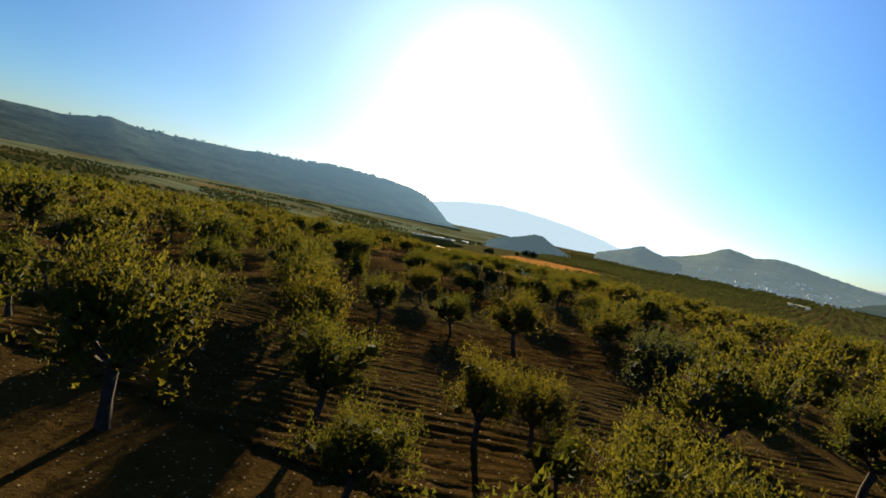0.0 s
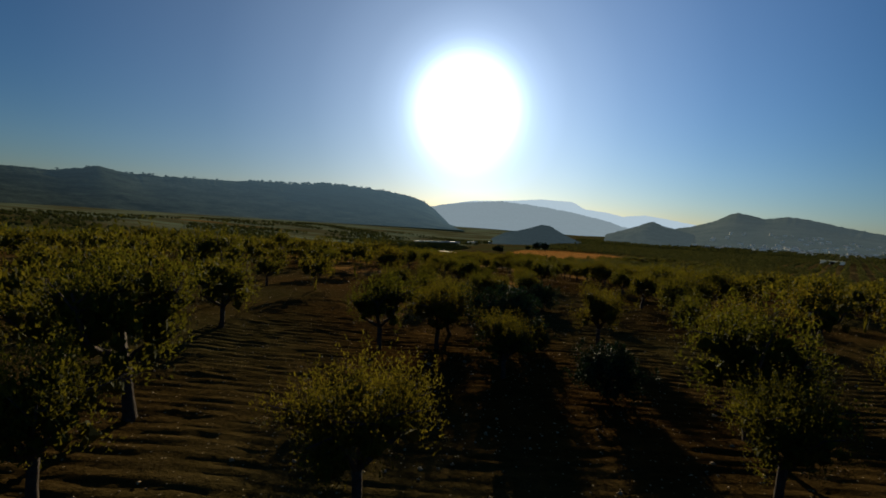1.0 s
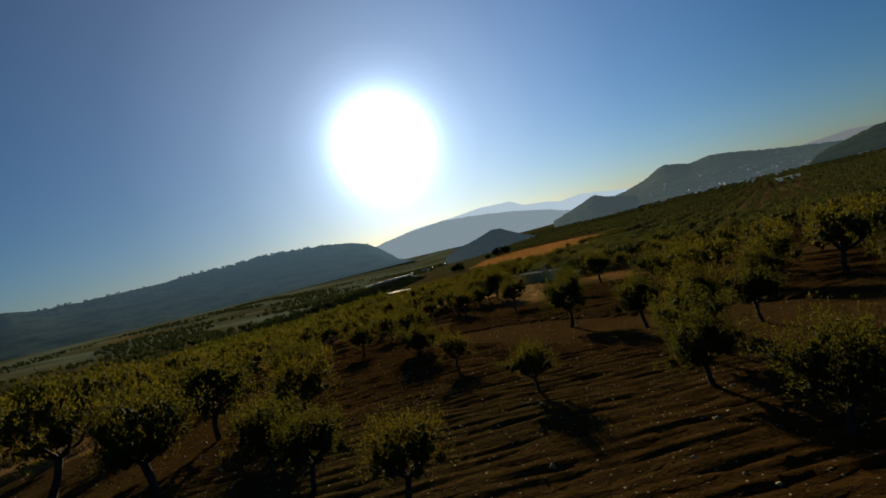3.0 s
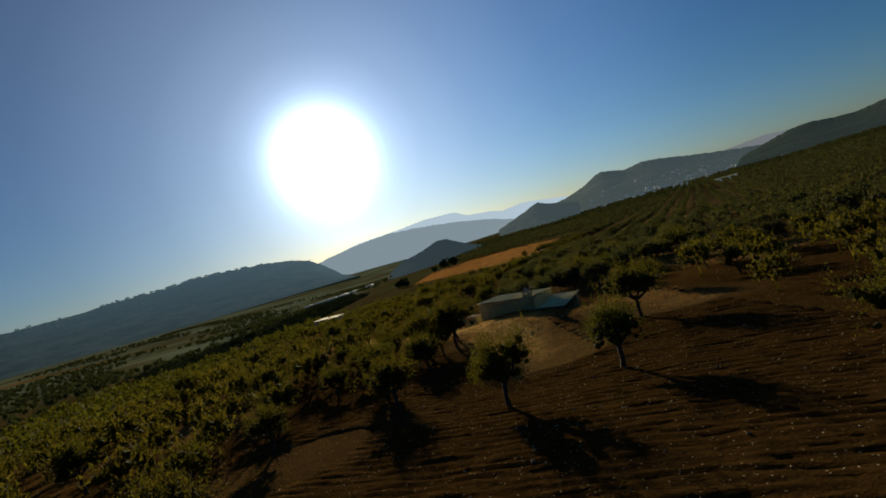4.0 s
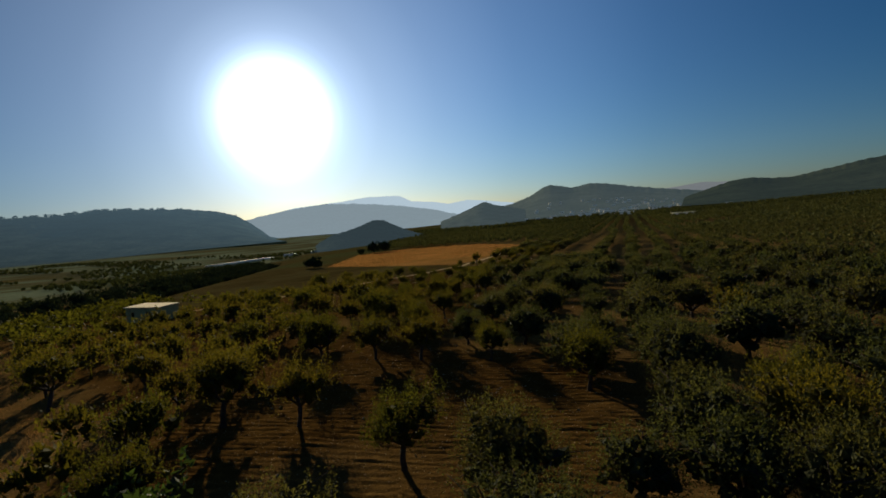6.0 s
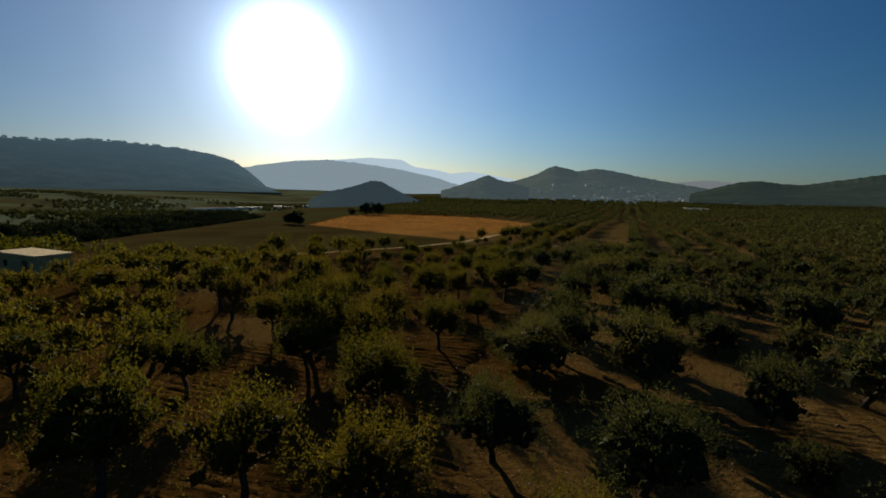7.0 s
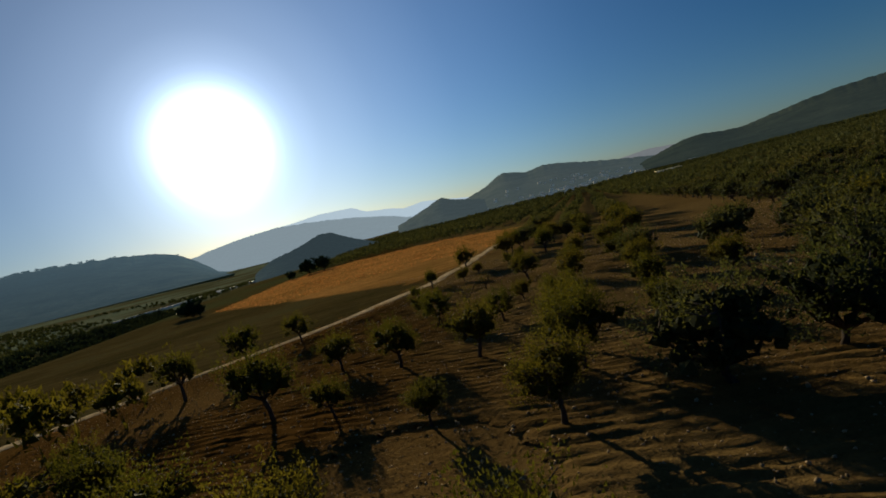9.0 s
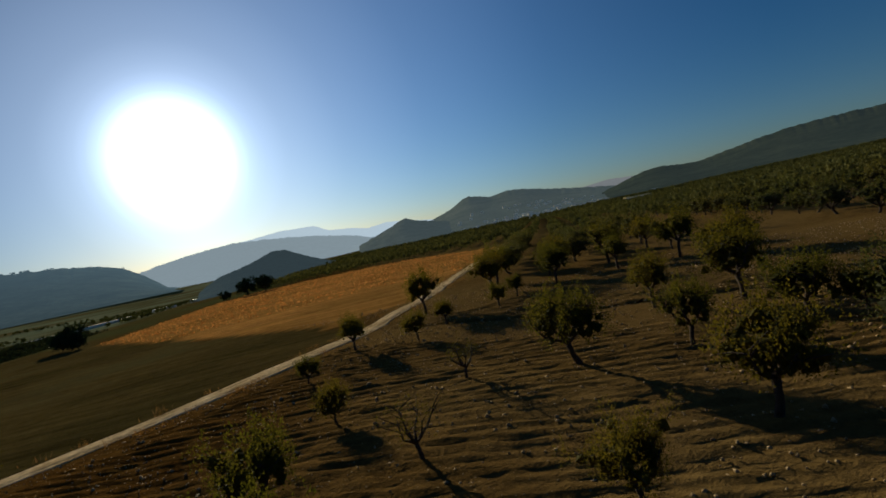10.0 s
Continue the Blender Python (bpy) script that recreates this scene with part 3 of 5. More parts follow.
def build_hill(name, crest, near, far, foot_z, mat, label, eye=(-2.8, 82.8, 4.4), step=0.12, rough=0.04):
    """A hill: its skyline by bearing and height angle from the middle of the walk, with a slope towards it and one behind."""
    az = np.arange(crest[0][0], crest[-1][0] + 1e-6, step)
    el = np.interp(az, [c[0] for c in crest], [c[1] for c in crest])
    kernel = np.array((1, 2, 3, 2, 1)) / 9
    el = np.convolve(np.pad(el, 2, mode="edge"), kernel, "valid")
    rng = np.random.default_rng(len(name))
    even = np.convolve(np.pad(el, 12, mode="edge"), np.ones(25) / 25, "valid")
    el = el + rough * np.convolve(rng.standard_normal(len(az) + 2), (0.3, 0.4, 0.3), "valid")
    d_top = np.interp(az, (az[0], az[-1]), far if isinstance(far, tuple) else (far, far))
    d_foot = np.interp(az, (az[0], az[-1]), near if isinstance(near, tuple) else (near, near))
    top, broad = eye[2] + d_top * np.tan(np.radians(el)), eye[2] + d_top * np.tan(np.radians(even))
    rows = np.concatenate([np.linspace(0, 1, 46), (1.15, 1.4)])
    verts, faces = [], []
    for k, s in enumerate(rows):
        d = d_foot + (d_top - d_foot) * s
        lift = (s ** 1.25 if s <= 1 else 1 - (s - 1) * 1.6)
        px, py = eye[0] + d * np.sin(np.radians(az)), eye[1] + d * np.cos(np.radians(az))
        relief = np.array([noise.fractal((a / 300, b / 300, 3.0), 1.0, 2.0, 3) for a, b in zip(px, py)]) if 0 < s < 1 else 0 * az
        gully = 1 + 0.14 * relief * s * max(0.0, 1 - s)
        mass = broad + (top - broad) * float(smooth(0.55, 1.0, s))
        z = foot_z + (mass - foot_z) * lift * (gully if s < 1 else 1)
        verts.append(np.stack([eye[0] + d * np.sin(np.radians(az)), eye[1] + d * np.cos(np.radians(az)), z], 1))
    n = len(az)
    faces = [(k * n + j, k * n + j + 1, (k + 1) * n + j + 1, (k + 1) * n + j) for k in range(len(rows) - 1) for j in range(n - 1)]
    tagged(new(name, mesh_of(name, np.concatenate(verts), faces, mat, True)), label, "hill", kind="structure")


def tilled_strip(turn, y0, y1):
    """Furrowed, cloddy soil under the trees beside the flight: ridges that run across the slope."""
    rng = np.random.default_rng(41)
    turn = radians(turn)
    along, across = np.arange(-100, 90, 0.6), np.arange(y0 - 22, y1 + 16, 0.11)
    u, v = np.meshgrid(along, across)
    bend = 0.7 * np.sin(u * 0.07 + 1.3 * np.sin(v * 0.03)) + 0.07 * np.sin(u * 0.43 + v * 0.05)
    x, y = u * math.cos(turn) - (v + bend) * math.sin(turn), u * math.sin(turn) + (v + bend) * math.cos(turn)
    deep = np.interp(y, (-60, 0, 110, 135), (0.024, 0.022, 0.022, 0.023)) * (1 + 0.35 * wobble(x, y, 8, 5.0))
    z = gz(x, y) + 0.10 + deep * np.sin(v * 2 * math.pi / 0.58) + rng.normal(0, 1, u.shape) * 0.026 + 0.05 * wobble(x, y, 1.3, 2.0)
    middle = np.interp(y, (-132, 0, 60, 151, 190), (32, 0, -3, 2, 6))
    ok = (np.abs(x - middle) < 17) & (y > y0) & (y < y1) & (line_distance(x, y, TRACK_A) > 2.2) & (line_distance(x, y, TRACK_B) > 3.0) & ~inside(x, y, PLOUGH) & (np.hypot(x - 1.5, y - 40) > 9)
    for sx, sy, sr in DRY_SPOTS:
        ok &= np.hypot(x - sx, y - sy) > sr * 0.8
    ok &= wobble(x, y, 9, 1.0) < 0.62
    ok &= (x < np.interp(y, (94, 100, 105.7, 119.2, 126), (-1.2, 0.9, 3.1, 7.9, 10.2))) | (y < 90) | (y > 126)
    edge = ~ok
    near_edge = edge.copy()
    near_edge[1:] |= edge[:-1]
    near_edge[:-1] |= edge[1:]
    near_edge[:, 1:] |= edge[:, :-1]
    near_edge[:, :-1] |= edge[:, 1:]
    z = np.where(near_edge, gz(x, y) - 0.15, z)
    rows, cols = u.shape
    i, j = np.nonzero(ok[:-1, :-1] & ok[1:, :-1] & ok[:-1, 1:] & ok[1:, 1:])
    a = i * cols + j
    faces = np.stack([a, a + 1, a + cols + 1, a + cols], 1)
    used, inv = np.unique(faces, return_inverse=True)
    faces = inv.reshape(faces.shape)
    verts = np.stack([x.ravel()[used], y.ravel()[used], z.ravel()[used]], 1)
    me = bpy.data.meshes.new("tilled_soil")
    me.vertices.add(len(verts))
    me.vertices.foreach_set("co", verts.astype(np.float32).ravel())
    me.loops.add(4 * len(faces))
    me.loops.foreach_set("vertex_index", faces.astype(np.int32).ravel())
    me.polygons.add(len(faces))
    me.polygons.foreach_set("loop_start", np.arange(0, 4 * len(faces), 4, dtype=np.int32))
    me.polygons.foreach_set("use_smooth", np.ones(len(faces), bool))
    me.materials.append(EARTH)
    me.update(calc_edges=True)
    lay_haze_and_soil(me, verts)
    at = me.color_attributes.new("cover", "FLOAT_COLOR", "POINT")
    at.data.foreach_set("color", cover_of(verts[:, 0], verts[:, 1]).ravel())
    tagged(new("tilled_soil", me), "furrowed cloddy brown soil between the orchard trees", "soil", kind="structure")


build_ground()
tilled_strip(16, -122, -6)
tilled_strip(-20, -6, 186)
build_track(TRACK_A, 2.1, PALE, "narrow pale gravel track beside a ploughed field")
build_track(TRACK_B, 3.2, TRACK, "dusty dirt track with wheel ruts leading to a hut")

RIDGE = ((-90, 1.5), (-75, 2.0), (-64.5, 2.2), (-62, 2.15), (-58.5, 2.9), (-56, 2.5), (-52, 2.45), (-49.6, 2.55), (-45.5, 2.6), (-42.8, 2.85), (-38.8, 2.85), (-35.9, 3.14), (-32.9, 3.1), (-28.2, 2.87), (-24.7, 2.33), (-23.1, 1.72), (-21.8, 0.79), (-20.7, -0.15), (-19.9, -0.87), (-18.5, -1.6))
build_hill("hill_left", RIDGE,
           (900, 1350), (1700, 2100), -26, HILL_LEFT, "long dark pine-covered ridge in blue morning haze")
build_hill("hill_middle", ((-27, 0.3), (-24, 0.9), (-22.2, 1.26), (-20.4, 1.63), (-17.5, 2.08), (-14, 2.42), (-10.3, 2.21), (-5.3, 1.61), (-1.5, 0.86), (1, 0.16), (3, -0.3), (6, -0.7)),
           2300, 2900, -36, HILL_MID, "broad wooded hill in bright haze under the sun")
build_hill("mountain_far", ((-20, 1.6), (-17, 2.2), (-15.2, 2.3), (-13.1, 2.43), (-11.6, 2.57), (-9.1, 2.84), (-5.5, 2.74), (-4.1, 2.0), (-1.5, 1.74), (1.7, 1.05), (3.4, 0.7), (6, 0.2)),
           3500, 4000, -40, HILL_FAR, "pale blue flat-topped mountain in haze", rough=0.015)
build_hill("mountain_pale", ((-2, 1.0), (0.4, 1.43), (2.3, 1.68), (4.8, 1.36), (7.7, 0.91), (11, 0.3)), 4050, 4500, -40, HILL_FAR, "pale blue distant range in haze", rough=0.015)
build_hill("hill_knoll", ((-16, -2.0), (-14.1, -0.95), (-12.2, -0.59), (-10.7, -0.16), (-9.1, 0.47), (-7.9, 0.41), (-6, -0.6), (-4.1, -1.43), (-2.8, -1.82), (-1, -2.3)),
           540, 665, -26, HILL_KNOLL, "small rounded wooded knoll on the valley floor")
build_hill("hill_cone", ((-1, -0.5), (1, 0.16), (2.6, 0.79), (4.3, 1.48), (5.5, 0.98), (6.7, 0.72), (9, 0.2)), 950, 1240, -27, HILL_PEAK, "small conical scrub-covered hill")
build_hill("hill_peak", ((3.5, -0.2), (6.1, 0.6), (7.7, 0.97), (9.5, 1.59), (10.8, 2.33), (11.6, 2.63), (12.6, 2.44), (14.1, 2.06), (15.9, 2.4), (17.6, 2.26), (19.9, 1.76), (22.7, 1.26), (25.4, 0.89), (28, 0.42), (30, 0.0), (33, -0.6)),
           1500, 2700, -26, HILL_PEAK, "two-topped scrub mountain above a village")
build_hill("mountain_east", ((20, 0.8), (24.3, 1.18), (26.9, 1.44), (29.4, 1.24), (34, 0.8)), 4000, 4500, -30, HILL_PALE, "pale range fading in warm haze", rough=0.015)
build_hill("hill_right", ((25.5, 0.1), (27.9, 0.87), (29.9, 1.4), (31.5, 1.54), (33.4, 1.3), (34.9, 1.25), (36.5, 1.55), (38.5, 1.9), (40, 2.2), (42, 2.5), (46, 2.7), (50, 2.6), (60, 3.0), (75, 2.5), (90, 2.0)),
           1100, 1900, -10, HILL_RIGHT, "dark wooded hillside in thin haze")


# ---- trees ----
def tube(points, radii, sides=6):
    """Verts and faces of a tapered limb."""
    pts = np.asarray(points, float)
    tang = np.gradient(pts, axis=0)
    tang /= np.linalg.norm(tang, axis=1)[:, None] + 1e-9
    verts, faces = [], []
    for p, t, r in zip(pts, tang, radii):
        a = np.cross(t, (0.3, 0.9, 0.2))
        a /= np.linalg.norm(a)
        b = np.cross(t, a)
        for k in range(sides):
            w = 2 * math.pi * k / sides
            verts.append(p + r * (math.cos(w) * a + math.sin(w) * b))
    for i in range(len(pts) - 1):
        for k in range(sides):
            k2 = (k + 1) % sides
            faces.append((i * sides + k, i * sides + k2, (i + 1) * sides + k2, (i + 1) * sides + k))
    faces.append(tuple(range((len(pts) - 1) * sides, len(pts) * sides)))
    return verts, faces


def leaf_tris(rng, centres, ups, length, width, outward=None, flare=0.6):
    """One narrow triangle a leaf, growing roughly along ups and lying on the crown's surface."""
    n = len(centres)
    d = ups + flare * rng.standard_normal((n, 3))
    d /= np.linalg.norm(d, axis=1)[:, None] + 1e-9
    face = rng.standard_normal((n, 3)) if outward is None else outward + 0.32 * rng.standard_normal((n, 3))
    s = np.cross(d, face)
    s /= np.linalg.norm(s, axis=1)[:, None] + 1e-9
    ln = length * rng.uniform(0.6, 1.3, (n, 1))
    wd = width * rng.uniform(0.6, 1.3, (n, 1))
    base, tip = centres - d * ln * 0.45, centres + d * ln * 0.55
    return np.stack([base - s * wd * 0.5, base + s * wd * 0.5, tip], 1)


def tree_meshes(kind, seed, leaves, size, grade=0):
    """Trunk with limbs, and a crown of leaves on shoots, for a tree about 4 m high."""
    rng = np.random.default_rng(seed)
    fork, limbs, spread, height = {"almond": (1.15, 5, 1.5, 3.25), "bare": (1.1, 6, 1.5, 3.0), "olive": (0.6, 7, 1.7, 3.0), "dark": (0.5, 6, 1.7, 3.2), "fig": (0.35, 7, 1.6, 2.4)}[kind]
    verts, faces, tips = [], [], []

    def limb(points, radii, sides):
        v, f = tube(points, radii, sides)
        o = len(verts)
        verts.extend(v)
        faces.extend([tuple(i + o for i in q) for q in f])

    lean = rng.normal(0, 0.13, 2)
    top = np.array((lean[0], lean[1], fork))
    limb([(0, 0, -0.25), (0.0, 0.0, 0.05), tuple(top * 0.5 + (0.05, -0.04, 0)), tuple(top)], (0.23, 0.14, 0.11, 0.12), (8, 6, 5)[grade])
    clumps = []
    for k in range(limbs):
        w = 2 * math.pi * (k + rng.uniform(-0.25, 0.25)) / limbs
        reach = spread * rng.uniform(0.45, 0.95)
        rise = (height - fork) * rng.uniform(0.5, 0.85)
        out = np.array((math.cos(w), math.sin(w), 0))
        end = top + out * reach + (0, 0, rise)
        midp = top + out * reach * 0.6 + (0, 0, rise * 0.38) + rng.normal(0, 0.08, 3)
        limb([top, midp, end], (0.085, 0.055, 0.02), (6, 4, 3)[grade])
        for b in range(4):
            s = rng.uniform(0.35, 1.0)
            p0 = midp + (end - midp) * s if s > 0.4 else top + (midp - top) * (s + 0.4)
            p1 = p0 + out * rng.uniform(-0.2, 0.6) + np.array((rng.normal(0, 0.45), rng.normal(0, 0.45), rng.uniform(0.0, 0.75)))
            if grade < 2:
                limb([p0, (p0 + p1) / 2 + rng.normal(0, 0.05, 3), p1], (0.035, 0.022, 0.01), (4, 3)[grade])
            clumps += [p1, (p0 + p1) / 2]
        clumps += [end, midp + (0, 0, 0.3)]
    # fill an uneven dome between the limbs
    low = fork + 0.05
    for _ in range({"almond": 46, "bare": 4, "olive": 84, "dark": 60, "fig": 30}[kind]):
        w, u = rng.uniform(0, 2 * math.pi), rng.uniform(-0.15, 1.0)
        r = spread * math.sqrt(max(0.05, 1 - max(u, 0) ** 2)) * rng.uniform(0.55, 1.02) * (1 + 0.18 * math.sin(3 * w + seed))
        clumps.append(np.array((lean[0] + r * math.cos(w), lean[1] + r * math.sin(w), low + 0.45 + u * (height - low - 0.45))))
    clumps = np.array(clumps)
    radius = rng.uniform(0.26, 0.55, len(clumps)) * (0.92 if kind == "almond" else 1.0)
    which = rng.choice(len(clumps), leaves, p=radius ** 2 / np.sum(radius ** 2))
    off = rng.standard_normal((leaves, 3))
    off *= (rng.uniform(0.35, 1.0, (leaves, 1)) ** 0.6) / (np.linalg.norm(off, axis=1)[:, None] + 1e-9)
    off[:, 2] *= 1.15 if kind == "almond" else 0.9
    c = clumps[which] + off * radius[which][:, None]
    # upright shoots break the outline
    n_shoot = leaves // 4
    base = clumps[rng.choice(len(clumps), n_shoot // 8 + 1)]
    base = np.repeat(base, 8, axis=0)[:n_shoot]
    rise = np.tile(np.linspace(0.1, {"almond": 0.8, "bare": 0.5, "olive": 0.6, "dark": 0.4, "fig": 0.6}[kind], 8), n_shoot // 8 + 1)[:n_shoot]
    shoot = base + np.stack([rng.normal(0, 0.05, n_shoot) + rise * 0.15 * np.sin(base[:, 0] * 40), rng.normal(0, 0.05, n_shoot), rise], 1)
    c = np.concatenate([c, shoot])
    c[:, 2] = np.maximum(c[:, 2], fork * (1.0 if kind == "almond" else 0.75))
    outward = c - np.array((lean[0], lean[1], height * 0.42))
    outward /= np.linalg.norm(outward, axis=1)[:, None] + 1e-9
    lump = np.concatenate([off / (np.linalg.norm(off, axis=1)[:, None] + 1e-9), np.zeros((len(c) - leaves, 3))])
    face = 0.55 * outward + 0.6 * lump
    ups = 0.5 * outward + (0, 0, 0.6 if kind == "almond" else 0.25)
    # solid lumps added inside every spray keep the light out and darken the crown
    middle = np.array((lean[0], lean[1], low + (height - low) * 0.42))
    every = 1 if size < 0.15 else 3 if size < 0.25 else 5
    pick = np.arange(0, len(clumps) if kind != "bare" else 0, every)
    light_blocks = middle + (clumps[pick] - middle) * (0.72 if size < 0.15 else 0.78)
    light_blocks[:, 2] = np.maximum(light_blocks[:, 2] - 0.12, fork + 0.3)
    turn = np.linalg.qr(rng.standard_normal((len(pick), 3, 3)))[0]
    ball = np.array(((1, 0, 0), (0, 1, 0), (-1, 0, 0), (0, -1, 0), (0, 0, 1), (0, 0, -1)), float)[None] * rng.uniform(0.75, 1.25, (len(pick), 6, 1)) @ turn
    ball = ball * (radius[pick] * (0.56 if size < 0.15 else 0.75))[:, None, None] + light_blocks[:, None]
    inner = ball[:, np.array(((0, 1, 4), (1, 2, 4), (2, 3, 4), (3, 0, 4), (1, 0, 5), (2, 1, 5), (3, 2, 5), (0, 3, 5)))].reshape(-1, 3, 3)
    mat = {"almond": ALMOND, "bare": ALMOND, "olive": OLIVE, "dark": CAROB, "fig": FIG}[kind]
    quads = leaf_tris(rng, c, ups, size, size * {"almond": 0.5, "bare": 0.5, "olive": 0.45, "dark": 0.62, "fig": 0.8}[kind], face)
    return mesh_of("trunk", verts, faces, BARK, True), leaf_mesh("crown", np.concatenate([quads, inner]), mat)


def make_trees(kind, seeds, leaves, size, grade):
    return [tree_meshes(kind, s, leaves, size, grade) for s in seeds]


TREE_WORDS = {"almond": ("almond_tree", "sunlit yellow-green almond tree with a dark trunk on tilled earth"),
              "olive": ("olive_tree", "grey-green olive tree with a dense rounded crown"),
              "fig": ("fig_tree", "broad-leaved green fig bush beside the yard fence"),
              "bare": ("bare_almond_tree", "almost leafless brown almond tree on dry tilled earth"),
              "dark": ("carob_tree", "dark glossy broad-leaved tree standing in the orchard")}
# four grades of fineness: beside the flight, further off, far, and very far
TREES = [{"almond": make_trees("almond", (1, 2, 3, 4, 5, 6), 6000, 0.09, 0), "olive": make_trees("olive", (11, 12, 13, 14, 15), 7200, 0.082, 0), "dark": make_trees("dark", (21, 22), 8000, 0.12, 0), "fig": make_trees("fig", (71, 72), 1300, 0.27, 0), "bare": make_trees("bare", (75, 76), 700, 0.08, 0)},
         {"almond": make_trees("almond", (31, 32, 33, 34, 35, 36), 3100, 0.112, 1), "olive": make_trees("olive", (41, 42, 43, 44, 45), 3300, 0.11, 1)},
         {"almond": make_trees("almond", (51, 52, 53, 54, 55), 1250, 0.175, 1), "olive": make_trees("olive", (61, 62, 63, 64), 1300, 0.175, 1), "dark": make_trees("dark", (25,), 1700, 0.34, 1)},
         {"almond": make_trees("almond", (81, 82, 83), 480, 0.29, 2), "olive": make_trees("olive", (91, 92, 93), 500, 0.29, 2)}]
WAY = ((32, -132), (0, 0), (-2, 60), (2, 151), (20, 230))
tree_rng = np.random.default_rng(7)
PLANTED = []


def plant(kind, x, y, scale, grade):
    sets = TREES[grade][kind]
    trunk, crown = sets[int(tree_rng.integers(len(sets)))]
    name, label = TREE_WORDS[kind]
    m = pose(x, y, float(gz(x, y)) - 0.03, 0, 0, float(tree_rng.uniform(0, 360)))
    s = scale * float(tree_rng.uniform(0.95, 1.05))
    m = m @ Matrix.Diagonal((s, s, s * float(tree_rng.uniform(0.93, 1.07)), 1))
    ob = thing(name, m, label, "tree", "orchard trees" if kind != "dark" else "")
    part("trunk", trunk, BARK, ob)
    part("crown", crown, None, ob)
    PLANTED.append((x, y))


def plant_by_distance(kind, x, y, scale):
    d = float(line_distance(x, y, WAY))
    plant(kind, x, y, scale, 0 if d < 5 else 1 if d < 15 else 2 if d < 36 else 3)


def open_spots(spots):
    """Those spots that lie off the tracks, fields and yard."""
    x, y = np.array([p[0] for p in spots]), np.array([p[1] for p in spots])
    ok = (line_distance(x, y, TRACK_A) > 3.0) & (line_distance(x, y, TRACK_B) > 3.4) & (line_distance(x, y, LANE) > 2.3) & ~inside(x, y, LEFT_FIELDS) & (np.hypot((x + 12.5) / 6, (y - 49) / 4) > 1) & (np.hypot(x - 1.5, y - 40) > 8.5) & (np.hypot(x + 59, y - 133) > 7.5) & (np.hypot(x + 56.5, y - 124) > 8)
    return [p for p, k in zip(spots, ok) if k]


def apart(x, y, gap):
    """Whether no tree stands nearer than that."""
    return all(abs(a - x) > gap or abs(b - y) > gap or math.hypot(a - x, b - y) > gap for a, b in PLANTED)


# trees that stand out by themselves: x, y, size
ALMONDS_A = ((13.4, -96.9, 0.79), (13.1, -66.6, 0.75), (2.2, -36.4, 0.66), (22, -123.5, 1.25), (28.3, -123.1, 0.73), (13.2, -120.5, 0.84), (32.3, -119.2, 0.52), (34.3, -118.2, 0.75), (29.7, -117.8, 0.78), (31.1, -116.3, 0.67), (16.9, -116.2, 0.83), (21.3, -114.3, 1.07), (7.4, -114.1, 1.03), (36.8, -112.7, 1.2), (41.7, -111.4, 1.15), (18.6, -111.1, 1.05), (-3.5, -109.9, 1.25), (2.5, -108.1, 1.14), (16, -107.9, 1.25), (20.1, -105.1, 0.88), (6.6, -104.6, 1.22), (24.1, -103.2, 0.81), (28, -103.2, 1.01), (42.5, -102.7, 1.25), (-3.8, -98.7, 0.97), (6.9, -96.4, 0.98), (32.9, -96.4, 0.9), (18.7, -94.8, 0.81), (-0.9, -94.5, 1.02), (40.6, -94.4, 1.05), (11.2, -93.3, 1.25), (32.6, -92.6, 1.01), (26.3, -90.1, 0.82), (18.9, -84.4, 0.72), (12.9, -82.7, 0.95))
ALMONDS_B = ((26.5, -86.4, 1.12), (36, -84.2, 1.13), (4.7, -83.4, 1.05), (15.1, -81.2, 0.88), (14.6, -77.8, 0.8), (27.6, -77.1, 0.95), (54, -75.8, 1.25), (21.9, -75.6, 0.9), (-4.5, -74.4, 1.25), (26.5, -71.8, 0.82), (10, -71.2, 0.5), (33.1, -69.5, 1.05), (-4.3, -69, 0.68), (8.7, -67.4, 0.7), (21.8, -67.1, 0.64), (-13.5, -66.8, 1.25), (6.1, -65.9, 0.77), (14.2, -65.8, 0.68), (34.9, -64.8, 1.25), (9.5, -63.5, 0.5), (10.6, -62.9, 0.43), (15.7, -62, 0.77), (6.2, -60, 0.63), (-6.9, -57.3, 0.87), (13.8, -54.3, 0.73), (8.1, -53.5, 0.77), (3.7, -52.5, 0.7), (6.5, -51.4, 0.63))
ALMONDS_C = ((8.1, -50.4, 0.47), (-23.5, -48.7, 1.03), (4, -46.7, 0.85), (14.4, -45.6, 0.82), (5.9, -43.8, 0.5), (11.9, -43.2, 0.95), (-4.9, -43, 0.89), (7.3, -42.7, 0.46), (-22, -40.8, 1.05), (10.7, -35.8, 0.69), (-0.9, -35, 0.66), (-29.1, -34.1, 1.25), (-2.8, -33.9, 0.66), (-13, -32.6, 1.2), (9.5, -31.5, 0.7), (-4.5, -29.4, 0.89), (4.5, -29.3, 0.47), (9.8, -28.2, 0.7), (10.9, -24.7, 0.87), (-20.6, -23.9, 1.16), (13.3, -23.6, 0.74), (-38.4, -23.1, 1.25), (0.1, -22.7, 0.57), (-16, -20.9, 1), (9.3, -20.1, 0.79), (-32, -18.9, 1.25), (-3.1, -18.2, 0.69), (19.9, -16.1, 1.09))
